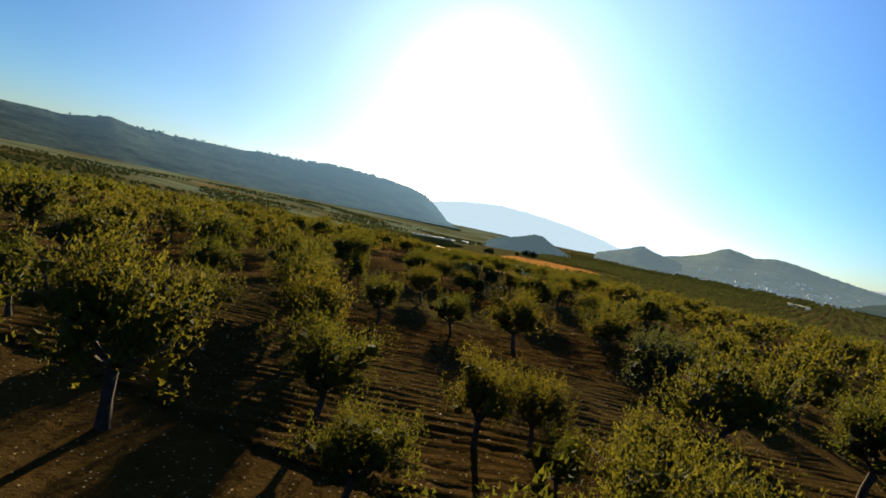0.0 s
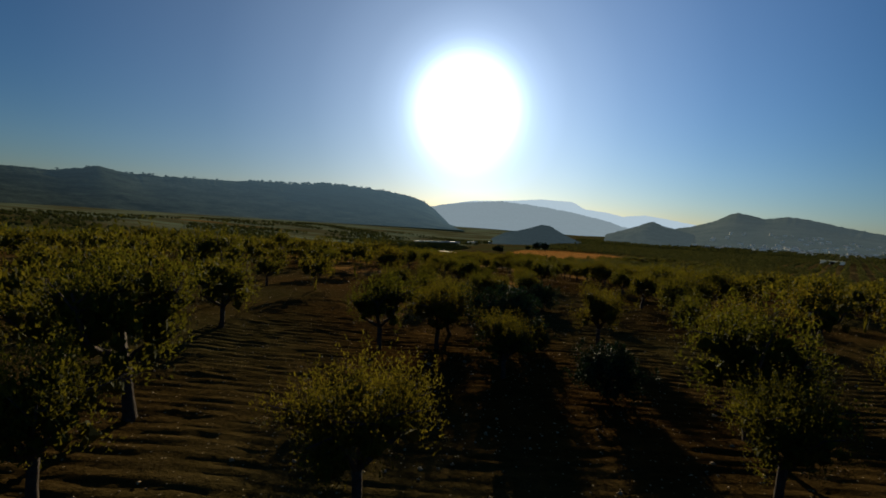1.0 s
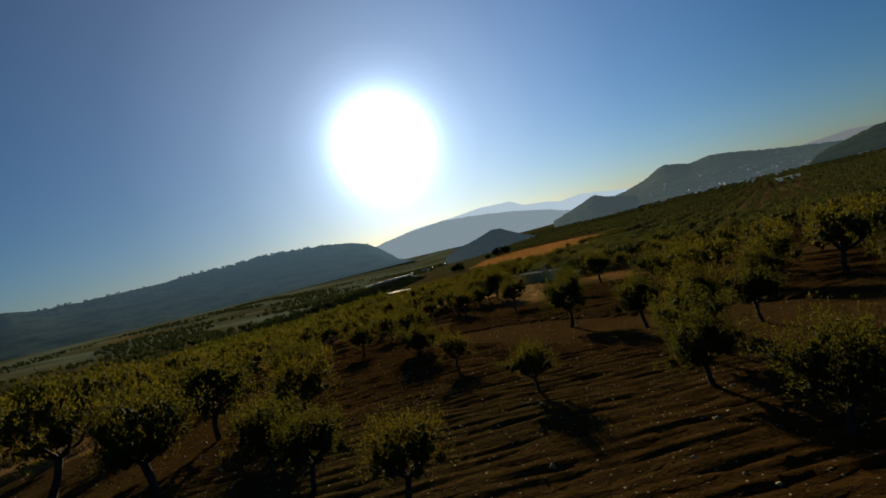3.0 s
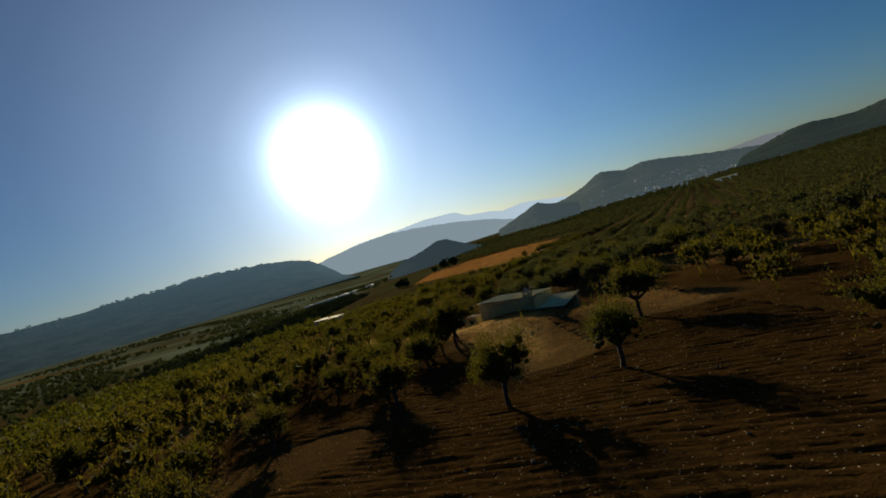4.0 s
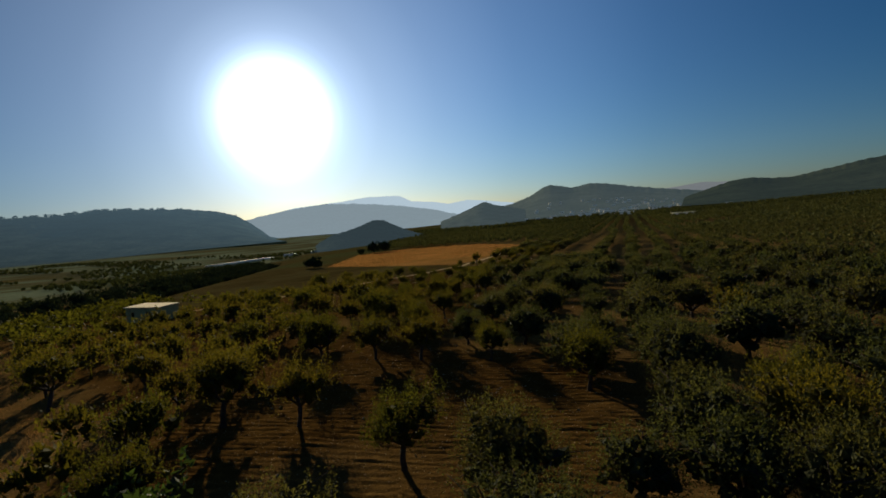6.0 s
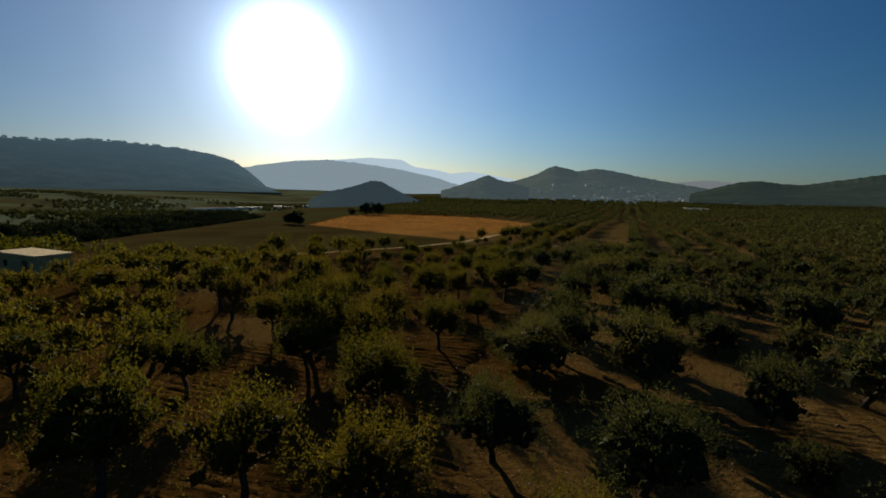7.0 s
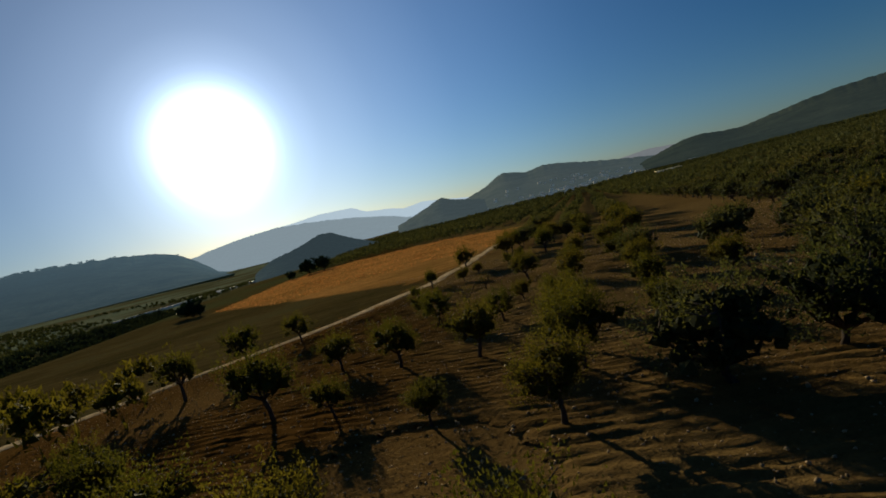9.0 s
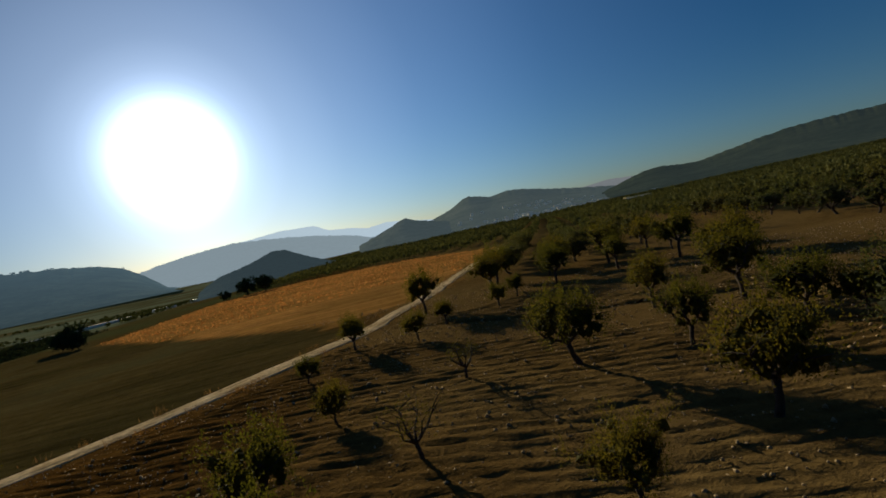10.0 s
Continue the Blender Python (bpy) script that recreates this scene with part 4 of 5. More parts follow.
ALMONDS_D = ((5.6, -14.8, 0.94), (-31, -13.4, 1.05), (-5.3, -12.3, 0.96), (-11.1, -9, 0.75), (-48.3, -5.1, 1.25), (-42.3, -1.6, 1.25), (-17.7, -1.4, 0.88), (13, 1.9, 1.05), (-30.7, 6.7, 1.06), (-0.6, 8, 1.05), (24.7, 9.2, 1.25), (5.2, 10.1, 1.05), (-27, 11.2, 1.05), (-7.3, 12.8, 1.05), (-16.7, 17.1, 1.05), (-9.5, 18.5, 1.03), (9.3, 23, 1.2), (-21.1, 23.8, 1.19), (-8.5, 25.1, 0.83), (-26.3, 27.6, 1.05), (-18.7, 28.2, 1.15), (-6.8, 28.3, 0.9), (-5.7, 29.6, 1.25), (-11.7, 30.4, 0.88), (-9.1, 31.3, 1.25), (20.3, 32.1, 0.89), (-5.9, 32.3, 0.89), (13.6, 35.4, 0.89), (-17.8, 36.6, 1.21), (8.4, 37.1, 0.43), (-39.3, 37.9, 1.25))
ALMONDS_E = ((20.4, 39.8, 0.89), (9.4, 41.1, 0.99), (20.8, 43.7, 0.87), (-18.6, 44.1, 1.25), (-31.7, 44.7, 1.05), (-27.4, 48.5, 1.11), (-20.3, 51.2, 0.91), (-37.6, 52.1, 1.25), (12.4, 52.9, 1.05), (-33, 54.9, 1.05), (22.9, 55.5, 1.25), (9.6, 56.5, 1.17), (-28.6, 58.5, 1.25), (-4.5, 60.4, 1.05), (11.7, 61.2, 1.05), (-10.8, 66.9, 1.05), (-15.6, 68.4, 1.23), (5.2, 68.6, 1.05), (-19.5, 70.8, 0.94), (28.5, 73.3, 1.08), (-24.4, 75.6, 1.06), (-31.9, 76, 1.25), (0.3, 77.1, 0.88), (18.3, 78.3, 1.05), (-5, 79.5, 1.08), (-35.8, 80.6, 1.15), (-13.1, 81, 1.25), (-8.8, 81.1, 1.05), (-5.6, 86.8, 1.16))
ALMONDS_F = ((-7.3, 94.1, 1.11), (-2.4, 126.4, 0.7), (-4.5, 126.7, 0.63), (-7.6, 128.7, 0.63), (-1.7, 141.9, 0.46), (-22.7, 89.1, 1.05), (-15, 89.7, 0.9), (-17.5, 90.2, 1.04), (-10.1, 92.6, 1.02), (-18.8, 93.2, 1.05), (-33.7, 95, 1.05), (-10.9, 95.8, 1.25), (-3.3, 96.8, 0.9), (-6.9, 98.8, 1.09), (-0.5, 103.9, 0.7), (-11.7, 105.3, 1.01), (-20, 106.2, 1.05), (0, 108.3, 0.57), (-22.6, 109.8, 1.25), (-4.2, 110.8, 1.07), (-33.3, 110.9, 1.25), (-16.7, 111.2, 0.91), (-8.8, 112.7, 0.92), (2.5, 112.7, 1.17), (-16, 113.9, 1.25), (-1.8, 114.9, 0.84), (-3.6, 116.2, 0.72), (-5.6, 116.8, 0.68), (-13.4, 117.5, 0.67), (-22, 117.5, 0.9), (-32.5, 119.8, 1.25))
ALMONDS_G = ((-25.1, 120.6, 1.1), (-9.7, 121.1, 0.85), (0.9, 121.7, 0.92), (-14.1, 126.3, 0.73), (2, 126.5, 1.12), (-21.9, 128, 1.25), (16.2, 129.1, 1.05), (-15.4, 130.4, 1.04), (-0.6, 131, 0.91), (-11.6, 133.2, 0.52), (-19.5, 133.7, 0.67), (-4.6, 134.4, 0.86), (-8.2, 136.6, 0.89), (-23.4, 137.4, 0.67), (-15.7, 137.8, 1.12), (2.1, 139.1, 0.75), (14.5, 140.2, 1.05), (-12.1, 141, 0.76), (-30.4, 141.3, 0.96), (4.1, 142.8, 0.89), (-5.5, 145.3, 0.49), (4.4, 145.6, 0.87), (8.9, 145.7, 0.61), (-23.2, 145.7, 0.89), (-16.8, 147.2, 0.61))
ALMONDS_H = ((-8.6, 147.4, 0.89), (0.9, 148.3, 0.86), (-24.7, 148.3, 1.05), (-31.1, 149.3, 1.25), (14.7, 150, 0.66), (-2.9, 150.5, 0.76), (10.7, 150.7, 0.69), (6.3, 151.7, 0.7), (25, 152.7, 1.05), (-6.3, 153.2, 0.69), (3.3, 154.3, 0.62), (13, 156.6, 0.78), (-0.3, 157.8, 0.7), (-17.2, 157.9, 0.91), (5.7, 159.1, 0.49), (9.7, 160.8, 0.79), (-1.1, 161.9, 0.62), (-15.2, 164.2, 0.95), (16.6, 164.8, 0.53), (15.7, 166, 0.74), (11.8, 166.6, 0.67), (8.2, 167.5, 0.79), (-0.1, 167.8, 0.4), (-11.9, 168.3, 0.78), (17.3, 171, 0.91), (-12.3, 172.2, 0.93), (14.3, 173, 0.74), (-1.8, 174.4, 0.4), (3.6, 178.6, 0.5), (0.2, 179.4, 0.6))
ALMONDS_I = ((5.7, 182.3, 0.46), (9.6, 183.8, 0.49), (11.7, 186.7, 0.48), (2.3, 187.9, 0.6), (15.5, 188.5, 0.89), (31.1, 203.2, 0.89))
OLIVES_A = ((35.4, -105.1, 1.09), (5.9, 47.2, 1.25), (1.3, 48.6, 1.12), (10.6, 48.9, 1.18), (8, 53.5, 1.04), (-7.4, 54.1, 1.03), (6.3, 55.3, 1.08), (3.4, 56.4, 0.9), (-0.4, 57.2, 1.21), (15.8, 71.6, 1.25), (5.7, 72.6, 1.21), (12.8, 79.4, 1.25), (3.5, 82, 1.16), (8.9, 82.1, 0.55), (-1.1, 84, 0.96), (10.8, 87.3, 0.94), (16.7, 89.7, 1.23), (7, 90.9, 1.25), (1.9, 92.2, 1.16), (1.1, 95.5, 0.66), (4, 95.6, 1.08), (8.5, 96, 1.06), (2.6, 96.2, 0.86), (9.3, 99.3, 0.4), (5.5, 102.1, 1.1), (23, 102.2, 1.25), (15, 103, 1.21), (12.2, 106.4, 1.25), (33, 109, 1.25), (8.7, 111.7, 1.13), (10, 119.1, 1.25), (14.2, 119.9, 1.25))
OLIVES_B = ((6.6, 124.6, 0.95), (9.5, 130.1, 0.8))
CAROBS = ((17.6, -65.6, 0.62), (22.5, -84.7, 0.62), (17.7, -79.9, 0.97), (19.1, -79.3, 0.48))
BARE = ((2.3, 163.1, 0.5), (4.5, 169, 0.48))


CLEAR = ((10, -88, 5), (13, -94, 4), (3, -73, 6), (-1, -62, 5), (11, -47, 5), (-1, -44, 4), (8, -30, 6), (6, -22, 5), (5, 22, 8), (10, 14, 7), (3, 9, 6), (7, 31, 7), (19, 50, 5), (1.5, 104, 3), (11, 91, 3), (-13, 43.5, 4.5), (-8.5, 43, 3.5), (-20, 48, 4))


def KNOWN(x, y):
    """Whether this spot lies open, or in the strip whose trees are set one by one."""
    if any(math.hypot(x - a, y - b) < r for a, b, r in CLEAR):
        return True
    if y < -118 or y > 186:
        return False
    side = x - float(np.interp(y, (-132, 0, 60, 151, 190), (32, 0, -3, 2, 6)))
    if y > 128:
        return abs(side) < 16
    if 46 < y < 80 and is_olive(x, y):
        return False
    return -11 < side < (18 if 0 < y < 46 else 10)


def is_olive(x, y):
    """The grey olives stand to the east of the almonds, past the hut."""
    return x > 2 + 0.06 * (y - 70) + 3 * math.sin(y * 0.11) and 46 < y < 135 or 108 < y < 166 and x > 2.5 + float(np.interp(y, [p[1] for p in LANE], [p[0] for p in LANE])) or y > 200 or x > 30 and y > 40


for x, y, s in CAROBS:
    plant("dark", x, y, s, 0)
for x, y, s in open_spots(ALMONDS_A + ALMONDS_B + ALMONDS_C + ALMONDS_D + ALMONDS_E + ALMONDS_F + ALMONDS_G + ALMONDS_H + ALMONDS_I):
    if apart(x, y, 1.2):
        plant_by_distance("almond", x, y, s)
for x, y, s in open_spots(OLIVES_A + OLIVES_B):
    if apart(x, y, 1.2):
        plant_by_distance("olive", x, y, s)
for x, y, s in BARE:
    plant("bare", x, y, s, 0)


def rows_of(turn, step_along, step_across, x0, x1, y0, y1, seed, uneven=0.45):
    """Points of a planted grid turned by an angle, a little uneven."""
    rng = np.random.default_rng(seed)
    c, s = math.cos(radians(turn)), math.sin(radians(turn))
    out = []
    for i in range(-260, 261):
        for j in range(-260, 261):
            u, v = i * step_across, j * step_along
            x, y = u * c + v * s, -u * s + v * c
            if x0 <= x <= x1 and y0 <= y <= y1:
                out.append((x + rng.normal(0, uneven), y + rng.normal(0, uneven), rng.uniform(0.75, 1.12)))
    return out


# bushy almonds beside the track to the hut
for x, y, s in ((-6.5, 27.3, 1.05), (-8.6, 31, 1.1), (-9.6, 26, 1.1), (-7.2, 23.2, 1.0), (-11.6, 29.5, 1.1), (-13, 33.8, 1.1), (-5.0, 33.4, 0.6)):
    if apart(x, y, 1.6):
        plant_by_distance("almond", x, y, s)
# broad olives past the lane
for x, y, s in ((6.9, 138.6, 1.1), (10.4, 138.8, 0.95), (15.6, 141.5, 1.1), (17.5, 145.5, 1.1), (20, 149, 1.1), (22.5, 153.5, 1.15), (20, 158.5, 1.0), (24.5, 147.5, 1.1), (27, 158, 1.05), (28, 150, 1.1), (23.8, 162.5, 0.95), (20.5, 138.5, 1.1), (18, 134.5, 1.1), (24, 142, 1.1), (28, 144.5, 1.05), (15.3, 161.8, 0.95), (12.6, 157.2, 0.9), (14.5, 125.5, 1.15), (18.5, 126, 1.15), (21, 131, 1.15), (16.5, 120.5, 1.1), (21, 121.5, 1.15), (24.5, 127, 1.15), (16.4, 137.6, 1.1), (13.4, 115.6, 1.1), (18.5, 115.5, 1.1)):
    if apart(x, y, 2.4):
        plant_by_distance("olive", x, y, s)
grid = [p for p in rows_of(19.0, 5.0, 5.2, -120, 170, -150, 330, 3) if not is_olive(p[0], p[1])]
grid += [p for p in rows_of(19.5, 4.1, 4.5, -20, 170, 40, 84, 12, 0.4) + rows_of(19.5, 4.4, 5.0, -20, 170, 84, 150, 12, 0.45) if is_olive(p[0], p[1])]
grid += [p for p in rows_of(19.5, 4.3, 7.6, -20, 170, 150, 330, 12, 0.28) if is_olive(p[0], p[1])]
near_way = line_distance([p[0] for p in grid], [p[1] for p in grid], WAY)
grid = [grid[i] for i in np.argsort(near_way)]
far_spots = []
tally = {"almond": len(PLANTED), "olive": 0}
for x, y, s in open_spots(grid):
    d = float(line_distance(x, y, WAY))
    if KNOWN(x, y) or not apart(x, y, (3.2 if y < 84 else 3.7) if is_olive(x, y) else 3.9) or (x < -95 and y > 120):
        continue
    if y > 125 and 10 < x < 60 and wobble(x, y, 9, 3.0) > 0.75:
        continue
    if x > 14 and y > 20 and wobble(x, y, 7, 13.0) > (0.75 if is_olive(x, y) else 0.45):
        continue
    if wobble(x, y, 14, 8.0) > 0.66 and d > 14 and not is_olive(x, y):
        continue
    kind = "olive" if is_olive(x, y) else "almond"
    if tally[kind] < 300 or d < 16:
        plant_by_distance(kind, x, y, s * (1.05 if kind == "olive" and y < 110 else 1.0))
        tally[kind] += 1
    else:
        far_spots.append((x, y, s))
        PLANTED.append((x, y))


def far_trees(name, spots, leaves, size, mat, label, radius=1.7, height=3.6, seed=1):
    """Many trees too far off to tell apart, in one mesh of loose leaf clumps and stems."""
    rng = np.random.default_rng(seed)
    spots = np.asarray(spots, float)
    n = len(spots)
    base = np.stack([spots[:, 0], spots[:, 1], gz(spots[:, 0], spots[:, 1])], 1)
    v = rng.standard_normal((n, leaves, 3))
    v /= np.linalg.norm(v, axis=2)[:, :, None]
    v *= rng.uniform(0.55, 1.05, (n, leaves, 1))
    lump = 1 + 0.2 * np.sin(3 * np.arctan2(v[:, :, 1], v[:, :, 0]) + rng.uniform(0, 6, (n, 1)))
    c = v * np.array((radius, radius, height * 0.36)) * lump[:, :, None] + (0, 0, height * 0.62)
    c = (c * spots[:, 2][:, None, None] + base[:, None, :]).reshape(-1, 3)
    q = leaf_tris(rng, c, v.reshape(-1, 3) * 0.6 + (0, 0, 0.4), size, size * 0.75, v.reshape(-1, 3))
    stems = np.zeros((n, 3, 3))
    for k, (dx, dz) in enumerate(((-0.14, -0.2), (0.14, -0.2), (0.0, 0.45))):
        stems[:, k] = base + np.stack([np.full(n, dx), np.zeros(n), dz * height * spots[:, 2]], 1)
    tagged(new(name, leaf_mesh(name, np.concatenate([q, stems]), mat)), label, "trees", kind="stuff")


far_grid = rows_of(19.5, 4.0, 7.6 * 1.15, -70, 560, 235, 700, 9, 0.25)
for x, y, s in open_spots(far_grid):
    if (y > 330 or x > 170) and wobble(x, y, 40, 2.0) < 0.55:
        far_spots.append((x, y, s))
plain_grid = rows_of(19.0, 13.0, 13.0, -90, 900, 700, 1350, 15)
plain_spots = [(x, y, s * 1.5) for x, y, s in plain_grid if wobble(x, y, 60, 4.0) < 0.4]
left_grid = rows_of(33.0, 8.5, 9.0, -620, -100, 60, 800, 10, 2.8)
far_left = [(x, y, s * 0.9) for x, y, s in left_grid if wobble(x, y, 45, 6.0) < 0.05 and float(line_distance(x, y, ((-262, 530), (-190, 660)))) > 22 and x < -118 - 0.1 * (y - 150) and not inside(x, y, YELLOW)]
def joined_trees(name, kind, spots, label, seed):
    """Trees past the three hundred that stand singly, of the same shapes, in one mesh."""
    rng = np.random.default_rng(seed)
    shapes = []
    for trunk, crown in make_trees(kind, (seed + 100, seed + 101, seed + 102), 330, 0.36, 2):
        co = np.empty(3 * len(crown.vertices), np.float32)
        crown.vertices.foreach_get("co", co)
        shapes.append(co.reshape(-1, 3, 3))
    out = []
    for x, y, s in spots:
        w = rng.uniform(0, 2 * math.pi)
        turn = np.array(((math.cos(w), math.sin(w), 0), (-math.sin(w), math.cos(w), 0), (0, 0, 1)))
        base = np.array((x, y, float(gz(x, y))))
        out.append(shapes[int(rng.integers(len(shapes)))] @ turn * s + base)
        for a in (w, w + 2.1, w + 4.2):
            d = np.array((math.cos(a), math.sin(a), 0)) * 0.12 * s
            e = np.array((-math.sin(a), math.cos(a), 0)) * 0.12 * s
            out.append(np.array([[base - e - (0, 0, 0.2), base + e - (0, 0, 0.2), base + d * 2 + (0, 0, 1.3 * s)]]))
    if out:
        mat = {"almond": ALMOND, "olive": OLIVE}[kind]
        tagged(new(name, leaf_mesh(name, np.concatenate(out), mat)), label, "trees", kind="stuff")


far_almonds = [p for p in far_spots if p[1] < 260 and not is_olive(p[0], p[1])]
beside = line_distance([p[0] for p in far_almonds], [p[1] for p in far_almonds], WAY)
joined_trees("almond_orchard_side", "almond", [p for p, d in zip(far_almonds, beside) if d < 50], "yellow-green almond trees standing close on the slope", 5)
far_trees("almond_orchard_far", [p for p, d in zip(far_almonds, beside) if d >= 50], 52, 0.75, ALMOND, "yellow-green almond orchard reaching across the slope", seed=2)
far_olives = [p for p in far_spots if p[1] < 260 and is_olive(p[0], p[1])]
beside = line_distance([p[0] for p in far_olives], [p[1] for p in far_olives], WAY)
joined_trees("olive_orchard_side", "olive", [p for p, d in zip(far_olives, beside) if d < 60], "grey-green olive trees standing close on the slope", 7)
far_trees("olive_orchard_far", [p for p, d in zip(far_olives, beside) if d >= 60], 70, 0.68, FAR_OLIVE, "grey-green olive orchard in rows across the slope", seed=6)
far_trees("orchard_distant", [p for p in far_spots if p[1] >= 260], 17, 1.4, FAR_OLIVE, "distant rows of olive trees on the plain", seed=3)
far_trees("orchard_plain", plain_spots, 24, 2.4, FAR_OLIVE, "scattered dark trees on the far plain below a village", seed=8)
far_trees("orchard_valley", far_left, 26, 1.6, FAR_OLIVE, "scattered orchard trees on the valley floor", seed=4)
for x, y, s in ((-66, 272, 1.5), (-63, 269, 1.1), (-69, 274, 1.2), (-55, 384, 2.4), (-48, 388, 2.0), (-63, 380, 1.3)):
    plant("dark", x, y, s, 2)
for x, y, s in ((-14.4, 53.8, 0.8), (-12.2, 54.8, 0.95)):
    plant("fig", x, y, s, 0)
# a belt of dark scrub along the gully, added in place of its shaded bank
scrub_rng = np.random.default_rng(12)
belt = []
for k in range(560):
    y = scrub_rng.uniform(120, 420)
    belt.append((-(98 + 0.10 * (y - 150)) - scrub_rng.uniform(8, 30), y, scrub_rng.uniform(0.7, 1.5)))
far_trees("scrub_belt", belt, 70, 0.95, SCRUB, "belt of dark scrub standing in for a shaded gully bank beside the fields", 2.4, 3.4, 5)


def ridge_pines():
    """Single umbrella pines along the skyline of the long ridge."""
    rng = np.random.default_rng(31)
    out = []
    for k in range(95):
        az = rng.normal(-36, 4.5) if k < 60 else rng.uniform(-62, -27)
        el = np.interp(az, [c[0] for c in RIDGE], [c[1] for c in RIDGE])
        d = np.interp(az, (-90, -18.5), (1700, 2100))
        base = np.array((-2.8 + d * math.sin(radians(az)), 82.8 + d * math.cos(radians(az)), 4.4 + d * math.tan(radians(el)) - 1))
        h, w = rng.uniform(4, 10), rng.uniform(3, 6.5)
        v = rng.standard_normal((34, 3))
        v /= np.linalg.norm(v, axis=1)[:, None]
        c = base + v * (w, w, h * 0.38) + (0, 0, h * 0.42)
        out.append(leaf_tris(rng, c, v, 3.6, 3.0, v))
        out.append(np.array([[base + (-1.2, 0, -6), base + (1.2, 0, -6), base + (0, 0, h)]]))
    # the pines carry the ridge's haze emission too
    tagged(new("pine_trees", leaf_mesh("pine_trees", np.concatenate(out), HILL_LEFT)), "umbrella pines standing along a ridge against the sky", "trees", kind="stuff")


ridge_pines()


# ---- dry grass and stones ----
def grass_tufts():
    rng = np.random.default_rng(17)
    cs, ups = [], []
    for sx, sy, sr in DRY_SPOTS:
        if sy > 150:
            continue
        n = int((9 if sr > 1 else 26) * sr * sr)
        r, a = sr * np.sqrt(rng.uniform(0, 1, n)) * 1.05, rng.uniform(0, 2 * math.pi, n)
        cs.append(np.stack([sx + r * np.cos(a), sy + r * np.sin(a)], 1))
    for tr, keep in ((TRACK_B, 0.7), (TRACK_A, 0.25)):
        for (x0, y0), (x1, y1) in zip(tr, tr[1:]):
            n = int(math.hypot(x1 - x0, y1 - y0) * 7 * keep)
            s, o = rng.uniform(0, 1, n), rng.uniform(0.9, 2.2, n) * (1.0 if tr is TRACK_A else 2.1) * rng.choice((-1, 1), n)
            dx, dy = (x1 - x0), (y1 - y0)
            ln = math.hypot(dx, dy)
            cs.append(np.stack([x0 + s * dx - o * dy / ln, y0 + s * dy + o * dx / ln], 1))
    cs = np.concatenate(cs)
    blades = 13
    base = np.repeat(cs, blades, axis=0) + rng.normal(0, 0.22, (len(cs) * blades, 2))
    h = rng.uniform(0.1, 0.36, len(base)) * np.where(line_distance(base[:, 0], base[:, 1], [p[:2] for p in GRASS_BANK]) < 1.2, 1.7, 1.0)
    z = gz(base[:, 0], base[:, 1])
    lean = rng.normal(0, 0.25, (len(base), 2)) * h[:, None]
    w = rng.uniform(0.006, 0.018, len(base))
    ang = rng.uniform(0, math.pi, len(base))
    side = np.stack([np.cos(ang) * w, np.sin(ang) * w, np.zeros(len(base))], 1)
    foot = np.stack([base[:, 0], base[:, 1], z - 0.03], 1)
    tip = foot + np.stack([lean[:, 0], lean[:, 1], h], 1)
    tagged(new("dry_grass", leaf_mesh("dry_grass", np.stack([foot - side, foot + side, tip], 1), STRAW)), "tall dry straw-coloured grass in patches among the trees", "grass", kind="stuff")


def field_stones():
    """Pale stones turned up by the plough, one mesh."""
    rng = np.random.default_rng(23)
    n = 12000
    extra = 27000
    y = rng.uniform(-118, 182, n)
    x = np.interp(y, (-132, 0, 60, 151, 190), (32, 0, -3, 2, 6)) + rng.normal(0, 13, n)
    # along the ridges of the stony land they lie in rows
    a = radians(-20)
    u, v = rng.uniform(-78, -8, extra), rng.uniform(100, 186, extra)
    v = np.round(v / 0.58) * 0.58 + 0.145 + rng.normal(0, 0.07, extra)
    v = v + 0.7 * np.sin(u * 0.07 + 1.3 * np.sin(v * 0.03)) + 0.07 * np.sin(u * 0.43 + v * 0.05)
    ex, ey = u * math.cos(a) - v * math.sin(a), u * math.sin(a) + v * math.cos(a)
    x, y = np.concatenate([x, ex]), np.concatenate([y, ey])
    keep = (line_distance(x, y, TRACK_A) > 1.6) & ~inside(x, y, PLOUGH) & (np.hypot(x - 0.5, y - 41) > 5.5)
    x, y = x[keep], y[keep]
    n = len(x)
    r = 0.022 + 0.045 * rng.uniform(0, 1, n) ** 4 + 0.018 * rng.uniform(0, 1, n)
    c = np.stack([x, y, gz(x, y) + 0.09 + r * 0.35], 1)
    octa = np.array(((1, 0, 0), (0, 1, 0), (-1, 0, 0), (0, -1, 0), (0, 0, 0.75), (0, 0, -0.75)))
    v = octa[None] * r[:, None, None] * rng.uniform(0.6, 1.5, (n, 6, 1)) + rng.normal(0, 0.2, (n, 6, 3)) * r[:, None, None] + c[:, None]
    tri = np.array(((0, 1, 4), (1, 2, 4), (2, 3, 4), (3, 0, 4), (1, 0, 5), (2, 1, 5), (3, 2, 5), (0, 3, 5)))
    faces = (tri[None] + 6 * np.arange(n)[:, None, None]).reshape(-1, 3)
    me = bpy.data.meshes.new("field_stones")
    me.vertices.add(6 * n)
    me.vertices.foreach_set("co", v.astype(np.float32).ravel())
    me.loops.add(3 * len(faces))
    me.loops.foreach_set("vertex_index", faces.astype(np.int32).ravel())
    me.polygons.add(len(faces))
    me.polygons.foreach_set("loop_start", np.arange(0, 3 * len(faces), 3, dtype=np.int32))
    me.materials.append(STONE)
    me.update(calc_edges=True)
    tagged(new("field_stones", me), "pale stones strewn over the tilled orchard soil", "stones", kind="stuff")


